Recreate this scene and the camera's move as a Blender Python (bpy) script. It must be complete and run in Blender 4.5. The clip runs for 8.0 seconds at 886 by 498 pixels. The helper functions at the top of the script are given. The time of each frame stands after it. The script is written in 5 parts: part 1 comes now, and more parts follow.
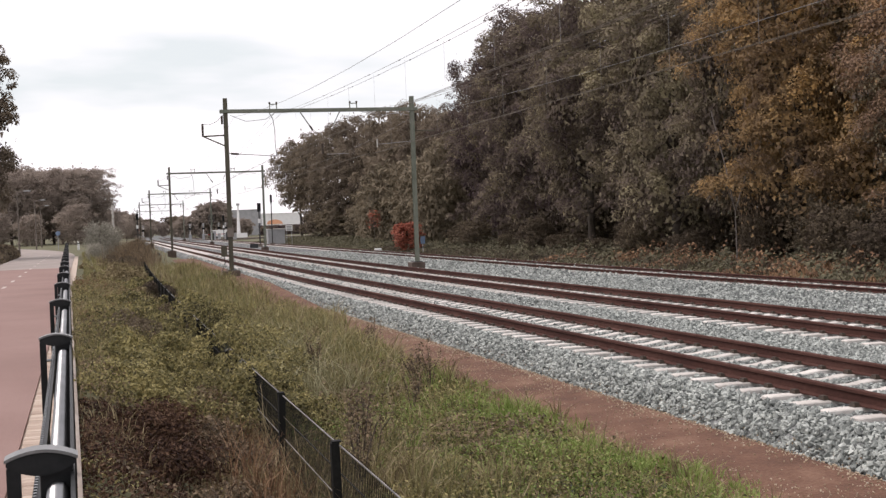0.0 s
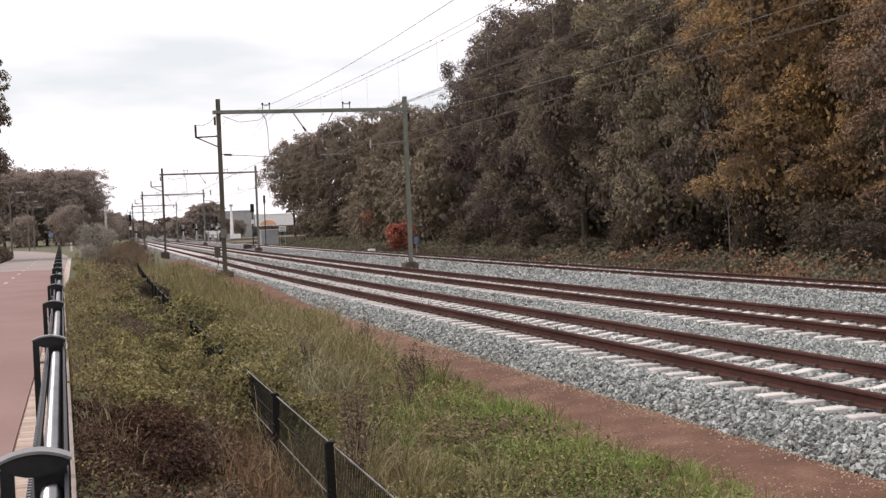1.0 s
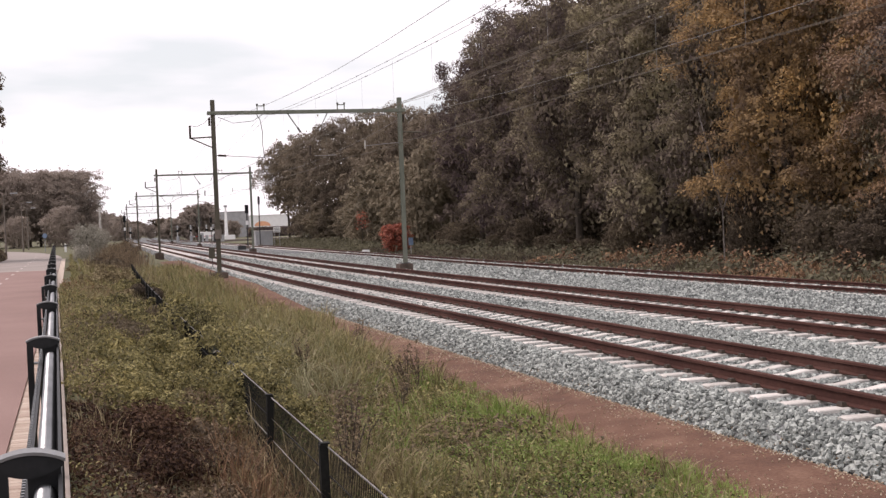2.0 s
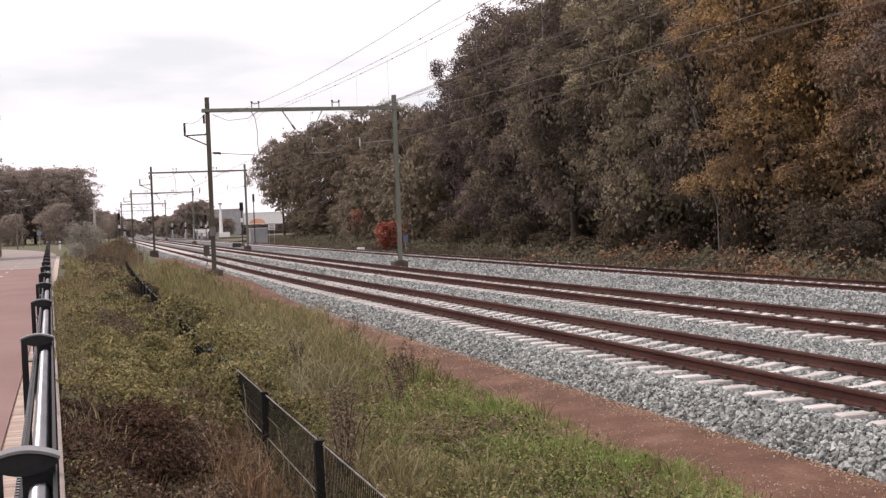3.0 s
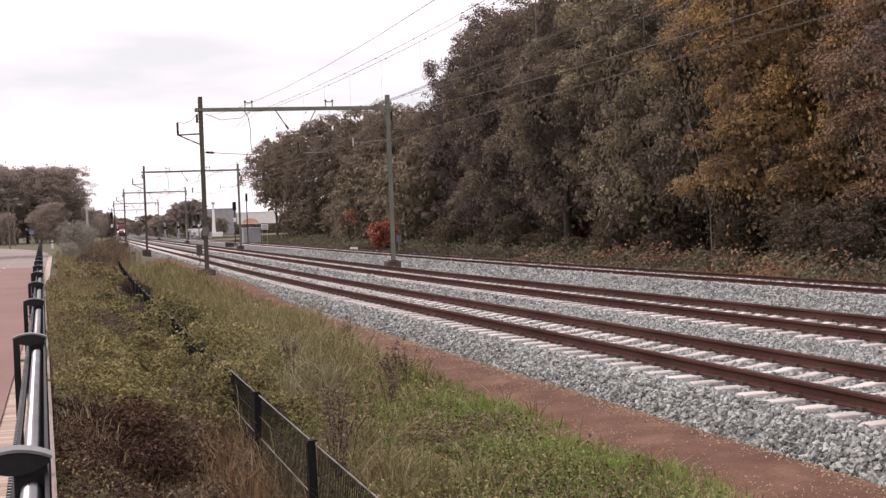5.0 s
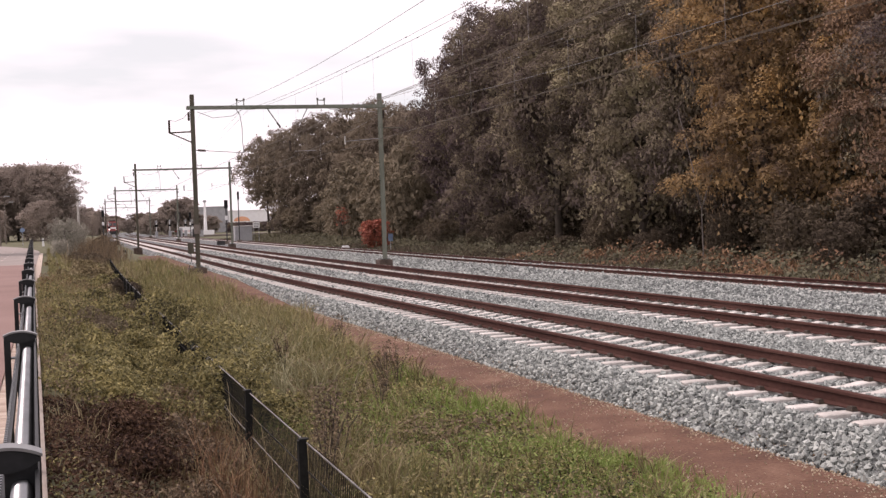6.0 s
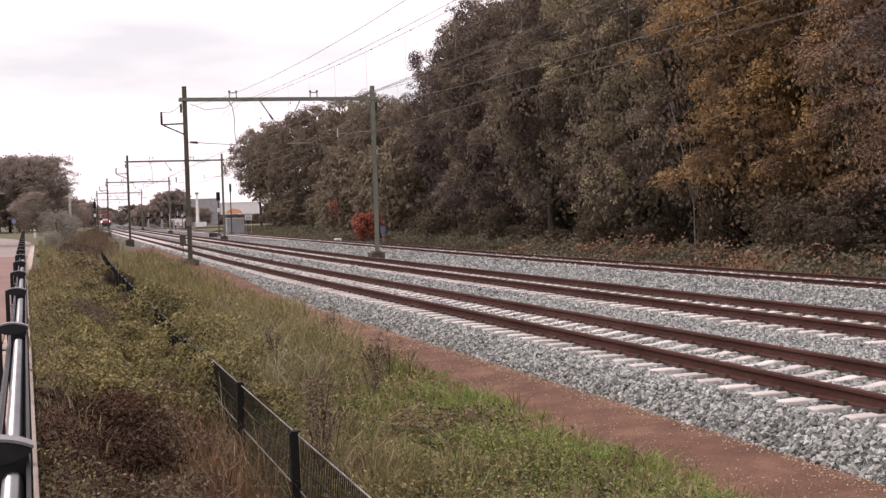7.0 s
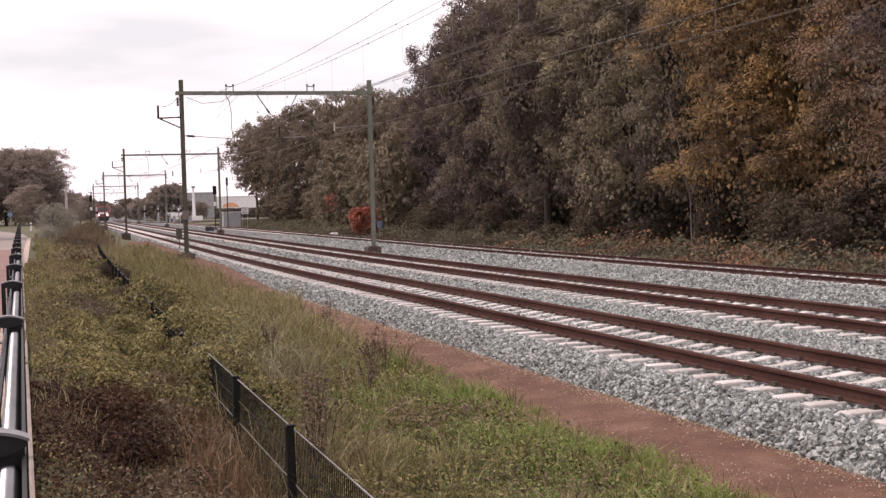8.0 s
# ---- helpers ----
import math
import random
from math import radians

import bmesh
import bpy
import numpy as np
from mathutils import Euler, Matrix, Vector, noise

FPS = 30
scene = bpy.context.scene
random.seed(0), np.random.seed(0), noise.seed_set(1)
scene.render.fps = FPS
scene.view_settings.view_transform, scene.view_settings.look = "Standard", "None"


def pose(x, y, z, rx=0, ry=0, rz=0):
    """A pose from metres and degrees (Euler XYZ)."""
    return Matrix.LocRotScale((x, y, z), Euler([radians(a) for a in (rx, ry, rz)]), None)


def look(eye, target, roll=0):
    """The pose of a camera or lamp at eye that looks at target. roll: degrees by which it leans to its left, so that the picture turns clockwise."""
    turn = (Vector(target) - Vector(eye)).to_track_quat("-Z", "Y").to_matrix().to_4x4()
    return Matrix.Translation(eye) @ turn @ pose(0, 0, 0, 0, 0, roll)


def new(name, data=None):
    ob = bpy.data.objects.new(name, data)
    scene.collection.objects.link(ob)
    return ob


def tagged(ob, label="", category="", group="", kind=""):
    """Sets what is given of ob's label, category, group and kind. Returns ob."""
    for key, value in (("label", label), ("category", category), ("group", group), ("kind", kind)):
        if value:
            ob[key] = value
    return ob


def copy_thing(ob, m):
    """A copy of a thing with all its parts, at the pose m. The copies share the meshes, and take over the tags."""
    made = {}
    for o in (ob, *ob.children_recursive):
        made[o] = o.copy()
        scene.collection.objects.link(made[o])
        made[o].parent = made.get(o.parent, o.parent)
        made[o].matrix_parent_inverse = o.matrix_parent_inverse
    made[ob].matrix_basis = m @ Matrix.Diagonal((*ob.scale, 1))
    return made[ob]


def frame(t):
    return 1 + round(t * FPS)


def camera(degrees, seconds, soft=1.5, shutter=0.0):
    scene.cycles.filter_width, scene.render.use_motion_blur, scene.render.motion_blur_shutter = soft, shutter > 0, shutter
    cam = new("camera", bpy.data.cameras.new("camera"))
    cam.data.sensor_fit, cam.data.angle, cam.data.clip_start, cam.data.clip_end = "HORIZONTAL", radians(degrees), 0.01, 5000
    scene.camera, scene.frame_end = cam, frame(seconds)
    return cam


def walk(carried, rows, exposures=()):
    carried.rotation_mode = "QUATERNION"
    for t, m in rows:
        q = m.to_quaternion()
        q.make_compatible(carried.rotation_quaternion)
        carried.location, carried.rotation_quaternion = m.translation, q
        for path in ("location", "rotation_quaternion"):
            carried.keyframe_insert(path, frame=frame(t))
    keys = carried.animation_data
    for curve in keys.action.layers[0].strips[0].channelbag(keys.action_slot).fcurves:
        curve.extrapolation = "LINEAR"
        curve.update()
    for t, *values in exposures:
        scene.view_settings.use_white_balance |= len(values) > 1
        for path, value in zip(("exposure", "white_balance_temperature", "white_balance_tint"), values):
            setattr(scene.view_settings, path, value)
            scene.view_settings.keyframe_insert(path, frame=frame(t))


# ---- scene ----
cam = camera(38.4, 8.0, soft=1.4)
EYE = (0.0, 0.0, 2.19)
TURNS = [
    (0.0, -15.879, -1.302, 2.139), (0.5, -16.006, -1.279, 2.261), (1.0, -16.174, -1.301, 2.317),
    (1.5, -16.278, -1.222, 2.295), (3.0, -16.651, -1.387, 2.295), (3.5, -16.659, -1.309, 2.200),
    (4.0, -16.835, -1.343, 2.018), (4.5, -16.885, -1.367, 2.136), (6.0, -17.331, -1.471, 2.011),
    (6.5, -17.813, -1.533, 2.110), (7.0, -17.671, -1.798, 1.797), (7.5, -17.859, -2.004, 1.599),
    (8.0, -17.824, -2.046, 1.595)]
# the clip's camera lets its picture turn slightly warmer and more magenta on the way
walk(cam, [(t, pose(*EYE, 90 + p, r, y)) for t, y, p, r in TURNS],
     [(0.0, 0.27, 6650, 20), (1.5, 0.28, 6700, 23), (3.5, 0.30, 6800, 27), (6.5, 0.30, 6900, 30), (8.0, 0.29, 6950, 31)])

# ---------------------------------------------------------------- world and sun
SUN_EL, SUN_AZ = 57.0, -60.0      # high behind thin cloud, ahead and to the path's side


def make_world():
    w = bpy.data.worlds.new("overcast")
    w.use_nodes = True
    nt = w.node_tree
    n, l = nt.nodes, nt.links
    bg = n["Background"]
    sky = n.new("ShaderNodeTexSky")
    sky.sky_type = 'NISHITA'
    sky.sun_disc = False
    sky.sun_elevation, sky.sun_rotation = radians(SUN_EL), radians(SUN_AZ)
    sky.air_density, sky.dust_density = 1.0, 4.0
    dim = n.new("ShaderNodeVectorMath")
    dim.operation = 'SCALE'
    dim.inputs["Scale"].default_value = 0.09
    l.new(sky.outputs[0], dim.inputs[0])
    co = n.new("ShaderNodeTexCoord")
    mp = n.new("ShaderNodeMapping")
    mp.inputs["Scale"].default_value = (1.0, 1.0, 4.5)
    mp.inputs["Location"].default_value = (0.35, 0.1, 0.4)
    l.new(co.outputs["Generated"], mp.inputs[0])
    nz = n.new("ShaderNodeTexNoise")
    nz.inputs["Scale"].default_value = 3.2
    nz.inputs["Detail"].default_value = 5
    nz.inputs["Roughness"].default_value = 0.48
    l.new(mp.outputs[0], nz.inputs[0])
    rp = n.new("ShaderNodeValToRGB")
    e = rp.color_ramp.elements
    e[0].position, e[0].color = 0.33, (0.675, 0.765, 0.765, 1)
    e[1].position, e[1].color = 0.56, (1.08, 1.08, 1.09, 1)
    l.new(nz.outputs[0], rp.inputs[0])
    mx = n.new("ShaderNodeMix")
    mx.data_type = 'RGBA'
    mx.inputs[0].default_value = 0.94
    l.new(dim.outputs[0], mx.inputs[6])
    l.new(rp.outputs[0], mx.inputs[7])
    l.new(mx.outputs[2], bg.inputs[0])
    bg.inputs[1].default_value = 1.0
    scene.world = w
    sun = bpy.data.lights.new("sun", 'SUN')
    sun.energy, sun.angle, sun.color = 1.8, radians(22), (1.0, 0.95, 0.88)
    az, el = radians(SUN_AZ), radians(SUN_EL)
    d = Vector((math.sin(az) * math.cos(el), math.cos(az) * math.cos(el), math.sin(el)))
    so = new("sun", sun)
    so.matrix_basis = look(d * 60, (0, 0, 0))


make_world()

# ---------------------------------------------------------------- materials


def mat(name, cols, scale=4.0, fine=40.0, rough=0.8, bump=0.2, metal=0.0, vary=0.0, island=0.0, trans=0.0,
        stretch=(1, 1, 1), bump_dist=0.01, spec=0.4, pos=(0.3, 0.5, 0.7), coord="Object"):
    """Three colours mixed by a coarse and a fine noise; vary: by object, island: by loose piece."""
    m = bpy.data.materials.new(name)
    m.use_nodes = True
    nt = m.node_tree
    n, l = nt.nodes, nt.links
    bs = n["Principled BSDF"]
    if coord == "World":
        co = n.new("ShaderNodeNewGeometry").outputs["Position"]
    else:
        co = n.new("ShaderNodeTexCoord").outputs["Object"]
    mp = n.new("ShaderNodeMapping")
    mp.inputs["Scale"].default_value = stretch
    l.new(co, mp.inputs[0])
    na, nb = n.new("ShaderNodeTexNoise"), n.new("ShaderNodeTexNoise")
    na.inputs["Scale"].default_value, nb.inputs["Scale"].default_value = scale, fine
    na.inputs["Detail"].default_value, nb.inputs["Detail"].default_value = 4, 3
    l.new(mp.outputs[0], na.inputs[0])
    l.new(mp.outputs[0], nb.inputs[0])

    def math_node(op, a, b):
        k = n.new("ShaderNodeMath")
        k.operation = op
        for i, v in enumerate((a, b)):
            if isinstance(v, (int, float)):
                k.inputs[i].default_value = v
            else:
                l.new(v, k.inputs[i])
        return k.outputs[0]
    val = math_node('ADD', math_node('MULTIPLY', na.outputs[0], 0.62), math_node('MULTIPLY', nb.outputs[0], 0.38))
    if vary:
        r = n.new("ShaderNodeObjectInfo").outputs["Random"]
        val = math_node('ADD', val, math_node('MULTIPLY', math_node('SUBTRACT', r, 0.5), vary))
    if island:
        r = n.new("ShaderNodeNewGeometry").outputs["Random Per Island"]
        val = math_node('ADD', val, math_node('MULTIPLY', math_node('SUBTRACT', r, 0.5), island))
    rp = n.new("ShaderNodeValToRGB")
    e = rp.color_ramp.elements
    while len(e) < len(cols):
        e.new(0.5)
    for i, c in enumerate(cols):
        p = pos[i] if len(cols) == 3 else pos[0] + (pos[-1] - pos[0]) * i / max(1, len(cols) - 1)
        e[i].position, e[i].color = p, (*c, 1)
    l.new(val, rp.inputs[0])
    l.new(rp.outputs[0], bs.inputs["Base Color"])
    bs.inputs["Roughness"].default_value, bs.inputs["Metallic"].default_value = rough, metal
    bs.inputs["Specular IOR Level"].default_value = spec
    if bump:
        bp = n.new("ShaderNodeBump")
        bp.inputs["Strength"].default_value, bp.inputs["Distance"].default_value = bump, bump_dist
        l.new(nb.outputs[0], bp.inputs["Height"])
        l.new(bp.outputs[0], bs.inputs["Normal"])
    if trans:
        tr = n.new("ShaderNodeBsdfTranslucent")
        l.new(rp.outputs[0], tr.inputs[0])
        ms = n.new("ShaderNodeMixShader")
        ms.inputs[0].default_value = trans
        l.new(bs.outputs[0], ms.inputs[1])
        l.new(tr.outputs[0], ms.inputs[2])
        l.new(ms.outputs[0], n["Material Output"].inputs[0])
    return m


def glow(name, col, power):
    m = bpy.data.materials.new(name)
    m.use_nodes = True
    b = m.node_tree.nodes["Principled BSDF"]
    b.inputs["Base Color"].default_value = (*col, 1)
    b.inputs["Emission Color"].default_value = (*col, 1)
    b.inputs["Emission Strength"].default_value = power
    return m


M = dict(
    soil=mat("soil_and_grass", [(0.055, 0.054, 0.026), (0.09, 0.088, 0.042), (0.125, 0.112, 0.06)], 0.5, 9, 0.95, 0.6, coord="World", bump_dist=0.04),
    asphalt=mat("red_asphalt", [(0.18, 0.108, 0.092), (0.22, 0.136, 0.118), (0.255, 0.164, 0.143)], 0.5, 55, 0.9, 0.25, coord="World"),
    asphalt_grey=mat("grey_asphalt", [(0.20, 0.17, 0.155), (0.25, 0.215, 0.195), (0.29, 0.255, 0.235)], 0.5, 55, 0.9, 0.25, coord="World"),
    paint=mat("worn_white_paint", [(0.30, 0.22, 0.20), (0.42, 0.36, 0.33), (0.52, 0.48, 0.45)], 8, 60, 0.8, 0.1, coord="World"),
    brick=mat("yellow_brick", [(0.32, 0.24, 0.19), (0.42, 0.335, 0.27), (0.48, 0.40, 0.335)], 6, 60, 0.85, 0.3, vary=0.4),
    dirt=mat("red_brown_dirt", [(0.062, 0.028, 0.017), (0.118, 0.056, 0.034), (0.205, 0.118, 0.078)], 1.6, 26, 0.95, 0.8, coord="World", bump_dist=0.02),
    # bed gravel darker than the loose stones: shade of their gaps in its colour
    ballast=mat("gap_shaded_ballast", [(0.030, 0.032, 0.032), (0.105, 0.113, 0.112), (0.26, 0.272, 0.268)], 2.2, 20, 0.9, 1.0, coord="World", bump_dist=0.05, pos=(0.38, 0.5, 0.62)),
    stone=mat("crushed_stone", [(0.125, 0.138, 0.131), (0.27, 0.292, 0.276), (0.45, 0.478, 0.45)], 6, 40, 0.85, 0.3, island=0.75, pos=(0.15, 0.5, 0.85)),
    ochre=mat("ochre_stone", [(0.17, 0.12, 0.08), (0.35, 0.27, 0.18), (0.47, 0.40, 0.31)], 6, 40, 0.9, 0.3, island=0.75, pos=(0.15, 0.5, 0.85)),
    concrete=mat("pale_concrete", [(0.36, 0.338, 0.312), (0.51, 0.482, 0.448), (0.61, 0.582, 0.545)], 3, 30, 0.85, 0.2, vary=0.25),
    old_concrete=mat("stained_concrete", [(0.09, 0.075, 0.062), (0.16, 0.135, 0.115), (0.24, 0.21, 0.185)], 3, 30, 0.9, 0.3),
    footing=mat("dark_stained_concrete", [(0.05, 0.036, 0.028), (0.085, 0.062, 0.05), (0.14, 0.11, 0.092)], 3, 30, 0.9, 0.3),
    rust=mat("rusty_rail_steel", [(0.041, 0.018, 0.015), (0.068, 0.030, 0.024), (0.10, 0.051, 0.041)], 1.5, 30, 0.85, 0.2, spec=0.15, stretch=(1, 0.4, 1)),
    clip=mat("dark_fastening_steel", [(0.03, 0.025, 0.022), (0.06, 0.045, 0.035), (0.09, 0.07, 0.05)], 5, 40, 0.7, 0.1, metal=0.3),
    mast=mat("weathered_green_grey_steel", [(0.11, 0.125, 0.098), (0.16, 0.175, 0.138), (0.22, 0.225, 0.185)], 1.5, 14, 0.6, 0.15, metal=0.25, stretch=(1, 1, 0.25)),
    mast_brown=mat("weathered_brown_steel", [(0.055, 0.05, 0.036), (0.085, 0.078, 0.056), (0.12, 0.11, 0.08)], 1.5, 14, 0.65, 0.15, metal=0.25, stretch=(1, 1, 0.25)),
    wire=mat("copper_wire", [(0.07, 0.055, 0.04), (0.11, 0.085, 0.06), (0.15, 0.12, 0.085)], 2, 20, 0.5, 0, metal=0.5),
    wire_dark=mat("grey_wire", [(0.2, 0.2, 0.2), (0.27, 0.27, 0.27), (0.33, 0.33, 0.33)], 2, 20, 0.5, 0, metal=0.5),
    porcelain=mat("insulator_porcelain", [(0.3, 0.3, 0.28), (0.45, 0.44, 0.4), (0.55, 0.54, 0.5)], 4, 20, 0.25, 0),
    black=mat("black_painted_steel", [(0.005, 0.006, 0.007), (0.009, 0.010, 0.011), (0.018, 0.019, 0.020)], 3, 40, 0.5, 0.08, vary=0.1, spec=0.2),
    galv=mat("polished_galvanised_tube", [(0.16, 0.166, 0.170), (0.235, 0.243, 0.248), (0.31, 0.318, 0.324)], 3, 30, 0.32, 0.05, metal=1.0, stretch=(1, 0.2, 1)),
    capm=mat("anthracite_cap", [(0.120, 0.124, 0.124), (0.173, 0.176, 0.176), (0.225, 0.225, 0.225)], 5, 60, 0.4, 0.08, metal=0.4),
    plank=mat("grey_weathered_board", [(0.16, 0.13, 0.11), (0.25, 0.21, 0.18), (0.33, 0.29, 0.26)], 4, 40, 0.85, 0.3, stretch=(1, 0.1, 1)),
    fence=mat("dark_coated_fence_wire", [(0.008, 0.008, 0.008), (0.013, 0.013, 0.012), (0.024, 0.023, 0.021)], 3, 30, 0.7, 0.05, spec=0.12),
    fence_rod=mat("worn_fence_rod", [(0.07, 0.068, 0.062), (0.16, 0.155, 0.145), (0.30, 0.29, 0.27)], 2, 12, 0.6, 0.05, metal=0.3),
    bark=mat("bark", [(0.04, 0.032, 0.025), (0.075, 0.06, 0.048), (0.12, 0.10, 0.08)], 3, 25, 0.95, 0.8, stretch=(1, 1, 0.3), bump_dist=0.03),
    bark_pale=mat("pale_bark", [(0.11, 0.095, 0.085), (0.19, 0.165, 0.15), (0.27, 0.24, 0.22)], 3, 25, 0.9, 0.5),
    leaf=mat("oak_leaves", [(0.078, 0.055, 0.066), (0.170, 0.137, 0.110), (0.350, 0.308, 0.192)], 0.55, 1.8, 0.8, 0, spec=0.05, vary=0.18, island=0.10, trans=0.22, pos=(0.3, 0.5, 0.72), coord="World"),
    leaf_far=mat("dull_green_leaves", [(0.10, 0.078, 0.066), (0.190, 0.155, 0.118), (0.30, 0.248, 0.182)], 0.3, 1.6, 0.8, 0, spec=0.05, vary=0.22, island=0.12, trans=0.26, pos=(0.2, 0.5, 0.85), coord="World"),
    leaf_gold=mat("autumn_leaves", [(0.145, 0.104, 0.080), (0.36, 0.245, 0.125), (0.72, 0.44, 0.165)], 0.4, 1.4, 0.8, 0, spec=0.05, vary=0.15, island=0.12, trans=0.25, pos=(0.3, 0.5, 0.72), coord="World"),
    leaf_copper=mat("copper_brown_leaves", [(0.105, 0.075, 0.072), (0.225, 0.155, 0.115), (0.42, 0.27, 0.15)], 0.45, 1.5, 0.8, 0, spec=0.05, vary=0.15, island=0.12, trans=0.25, pos=(0.3, 0.5, 0.72), coord="World"),
    leaf_olive=mat("olive_shrub_leaves", [(0.066, 0.052, 0.043), (0.125, 0.100, 0.074), (0.21, 0.170, 0.115)], 0.5, 4.0, 0.8, 0, spec=0.05, vary=0.35, island=0.45, trans=0.2, pos=(0.2, 0.5, 0.85), coord="World"),
    # mauve-grey paleness stands for haze over far trees, put into the leaf colour
    leaf_hazed=mat("haze_paled_leaves", [(0.20, 0.165, 0.145), (0.31, 0.262, 0.225), (0.41, 0.350, 0.295)], 0.3, 2.0, 0.85, 0, spec=0.08, vary=0.2, island=0.2, trans=0.4, pos=(0.2, 0.5, 0.85), coord="World"),
    leaf_pale=mat("pale_olive_leaves", [(0.116, 0.097, 0.069), (0.194, 0.160, 0.110), (0.281, 0.230, 0.162)], 0.5, 4.0, 0.75, 0, spec=0.2, vary=0.2, island=0.45, trans=0.2, pos=(0.2, 0.5, 0.85), coord="World"),
    # withered maroon, darkened further so its colour carries the shade of the hollow
    maroon=mat("shaded_maroon_withered_leaves", [(0.026, 0.013, 0.010), (0.058, 0.030, 0.020), (0.12, 0.070, 0.042)], 1.5, 8.0, 0.8, 0, spec=0.2, vary=0.2, island=0.5, trans=0.1, coord="World"),
    leaf_red=mat("scarlet_leaves", [(0.19, 0.06, 0.04), (0.36, 0.095, 0.06), (0.46, 0.16, 0.095)], 1.0, 6.0, 0.6, 0, island=0.5, trans=0.25),
    ivy=mat("dark_ivy_leaves", [(0.010, 0.012, 0.008), (0.020, 0.022, 0.013), (0.04, 0.042, 0.024)], 2.0, 9.0, 0.5, 0, island=0.5),
    undergrowth=mat("dark_green_undergrowth", [(0.052, 0.048, 0.030), (0.095, 0.088, 0.052), (0.155, 0.138, 0.082)], 0.4, 3.0, 0.8, 0, island=0.5, trans=0.2, pos=(0.2, 0.5, 0.85), coord="World"),
    leaf_grey=mat("grey_willow_leaves", [(0.24, 0.225, 0.185), (0.34, 0.32, 0.265), (0.42, 0.40, 0.34)], 1.0, 6.0, 0.75, 0, island=0.5, trans=0.2),
    leaf_brown=mat("brown_shrub_leaves", [(0.08, 0.058, 0.038), (0.155, 0.112, 0.07), (0.25, 0.185, 0.115)], 0.8, 6.0, 0.8, 0, vary=0.2, island=0.5, trans=0.15, coord="World"),
    bramble=mat("bramble_leaves", [(0.062, 0.056, 0.027), (0.200, 0.180, 0.078), (0.41, 0.35, 0.155)], 1.2, 7.0, 0.65, 0, spec=0.25, vary=0.2, island=0.6, trans=0.25, pos=(0.2, 0.5, 0.85), coord="World"),
    grass=mat("meadow_grass", [(0.110, 0.110, 0.044), (0.21, 0.190, 0.082), (0.36, 0.30, 0.145)], 0.45, 2.5, 0.7, 0, island=0.5, trans=0.25, pos=(0.22, 0.5, 0.8), coord="World"),
    fresh=mat("fresh_grass", [(0.125, 0.19, 0.04), (0.21, 0.285, 0.07), (0.31, 0.35, 0.12)], 0.45, 2.5, 0.65, 0, island=0.5, trans=0.25, pos=(0.22, 0.5, 0.8), coord="World"),
    straw=mat("dry_stems", [(0.115, 0.085, 0.045), (0.21, 0.165, 0.09), (0.38, 0.315, 0.185)], 1.0, 5.0, 0.8, 0, island=0.6, trans=0.15, pos=(0.2, 0.5, 0.8), coord="World"),
    pale_grass=mat("pale_arching_grass", [(0.14, 0.135, 0.07), (0.24, 0.225, 0.12), (0.36, 0.33, 0.20)], 1.0, 5.0, 0.7, 0, island=0.5, trans=0.2, pos=(0.2, 0.5, 0.8), coord="World"),
    russet=mat("russet_weeds", [(0.09, 0.05, 0.03), (0.18, 0.098, 0.055), (0.33, 0.20, 0.11)], 0.5, 3.0, 0.8, 0, island=0.6, trans=0.15, pos=(0.2, 0.5, 0.8), coord="World"),
    white=mat("white_paint", [(0.66, 0.66, 0.65), (0.76, 0.76, 0.75), (0.8, 0.8, 0.8)], 1, 12, 0.45, 0.03),
    grey=mat("grey_cladding", [(0.25, 0.255, 0.26), (0.32, 0.325, 0.33), (0.38, 0.385, 0.39)], 1, 12, 0.6, 0.05),
    orange=mat("orange_panel", [(0.66, 0.30, 0.16), (0.74, 0.38, 0.22), (0.76, 0.42, 0.27)], 1, 8, 0.5, 0.02),
    blue=mat("faded_blue_sign", [(0.12, 0.17, 0.26), (0.16, 0.22, 0.32), (0.2, 0.27, 0.38)], 1, 10, 0.5, 0.02),
    dark=mat("dark_grey_metal", [(0.02, 0.021, 0.022), (0.035, 0.036, 0.037), (0.055, 0.056, 0.057)], 2, 20, 0.6, 0.1),
    red=mat("red_train_paint", [(0.19, 0.042, 0.036), (0.245, 0.056, 0.048), (0.30, 0.08, 0.07)], 1, 10, 0.4, 0.03),
    signal_red=mat("red_band_paint", [(0.45, 0.04, 0.03), (0.55, 0.05, 0.04), (0.6, 0.08, 0.06)], 1, 10, 0.5, 0.02),
    glass=mat("dark_window_glass", [(0.03, 0.035, 0.04), (0.05, 0.055, 0.06), (0.07, 0.075, 0.08)], 1, 5, 0.08, 0, spec=0.7),
    rubber=mat("black_rubber", [(0.012, 0.012, 0.012), (0.02, 0.02, 0.02), (0.03, 0.03, 0.03)], 3, 30, 0.8, 0.1),
    lamp=glow("headlight_glow", (1.0, 0.95, 0.88), 3.0),
)

# ---------------------------------------------------------------- mesh helpers


def link(name, verts, faces, material, parent=None, smooth=False):
    me = bpy.data.meshes.new(name)
    me.from_pydata(verts if isinstance(verts, list) else verts.tolist(), [], faces if isinstance(faces, list) else faces.tolist())
    for m in (material if isinstance(material, (list, tuple)) else [material]):
        me.materials.append(m)
    if smooth:
        me.polygons.foreach_set("use_smooth", [True] * len(me.polygons))
    me.update()
    ob = new(name, me)
    ob.parent = parent
    return ob


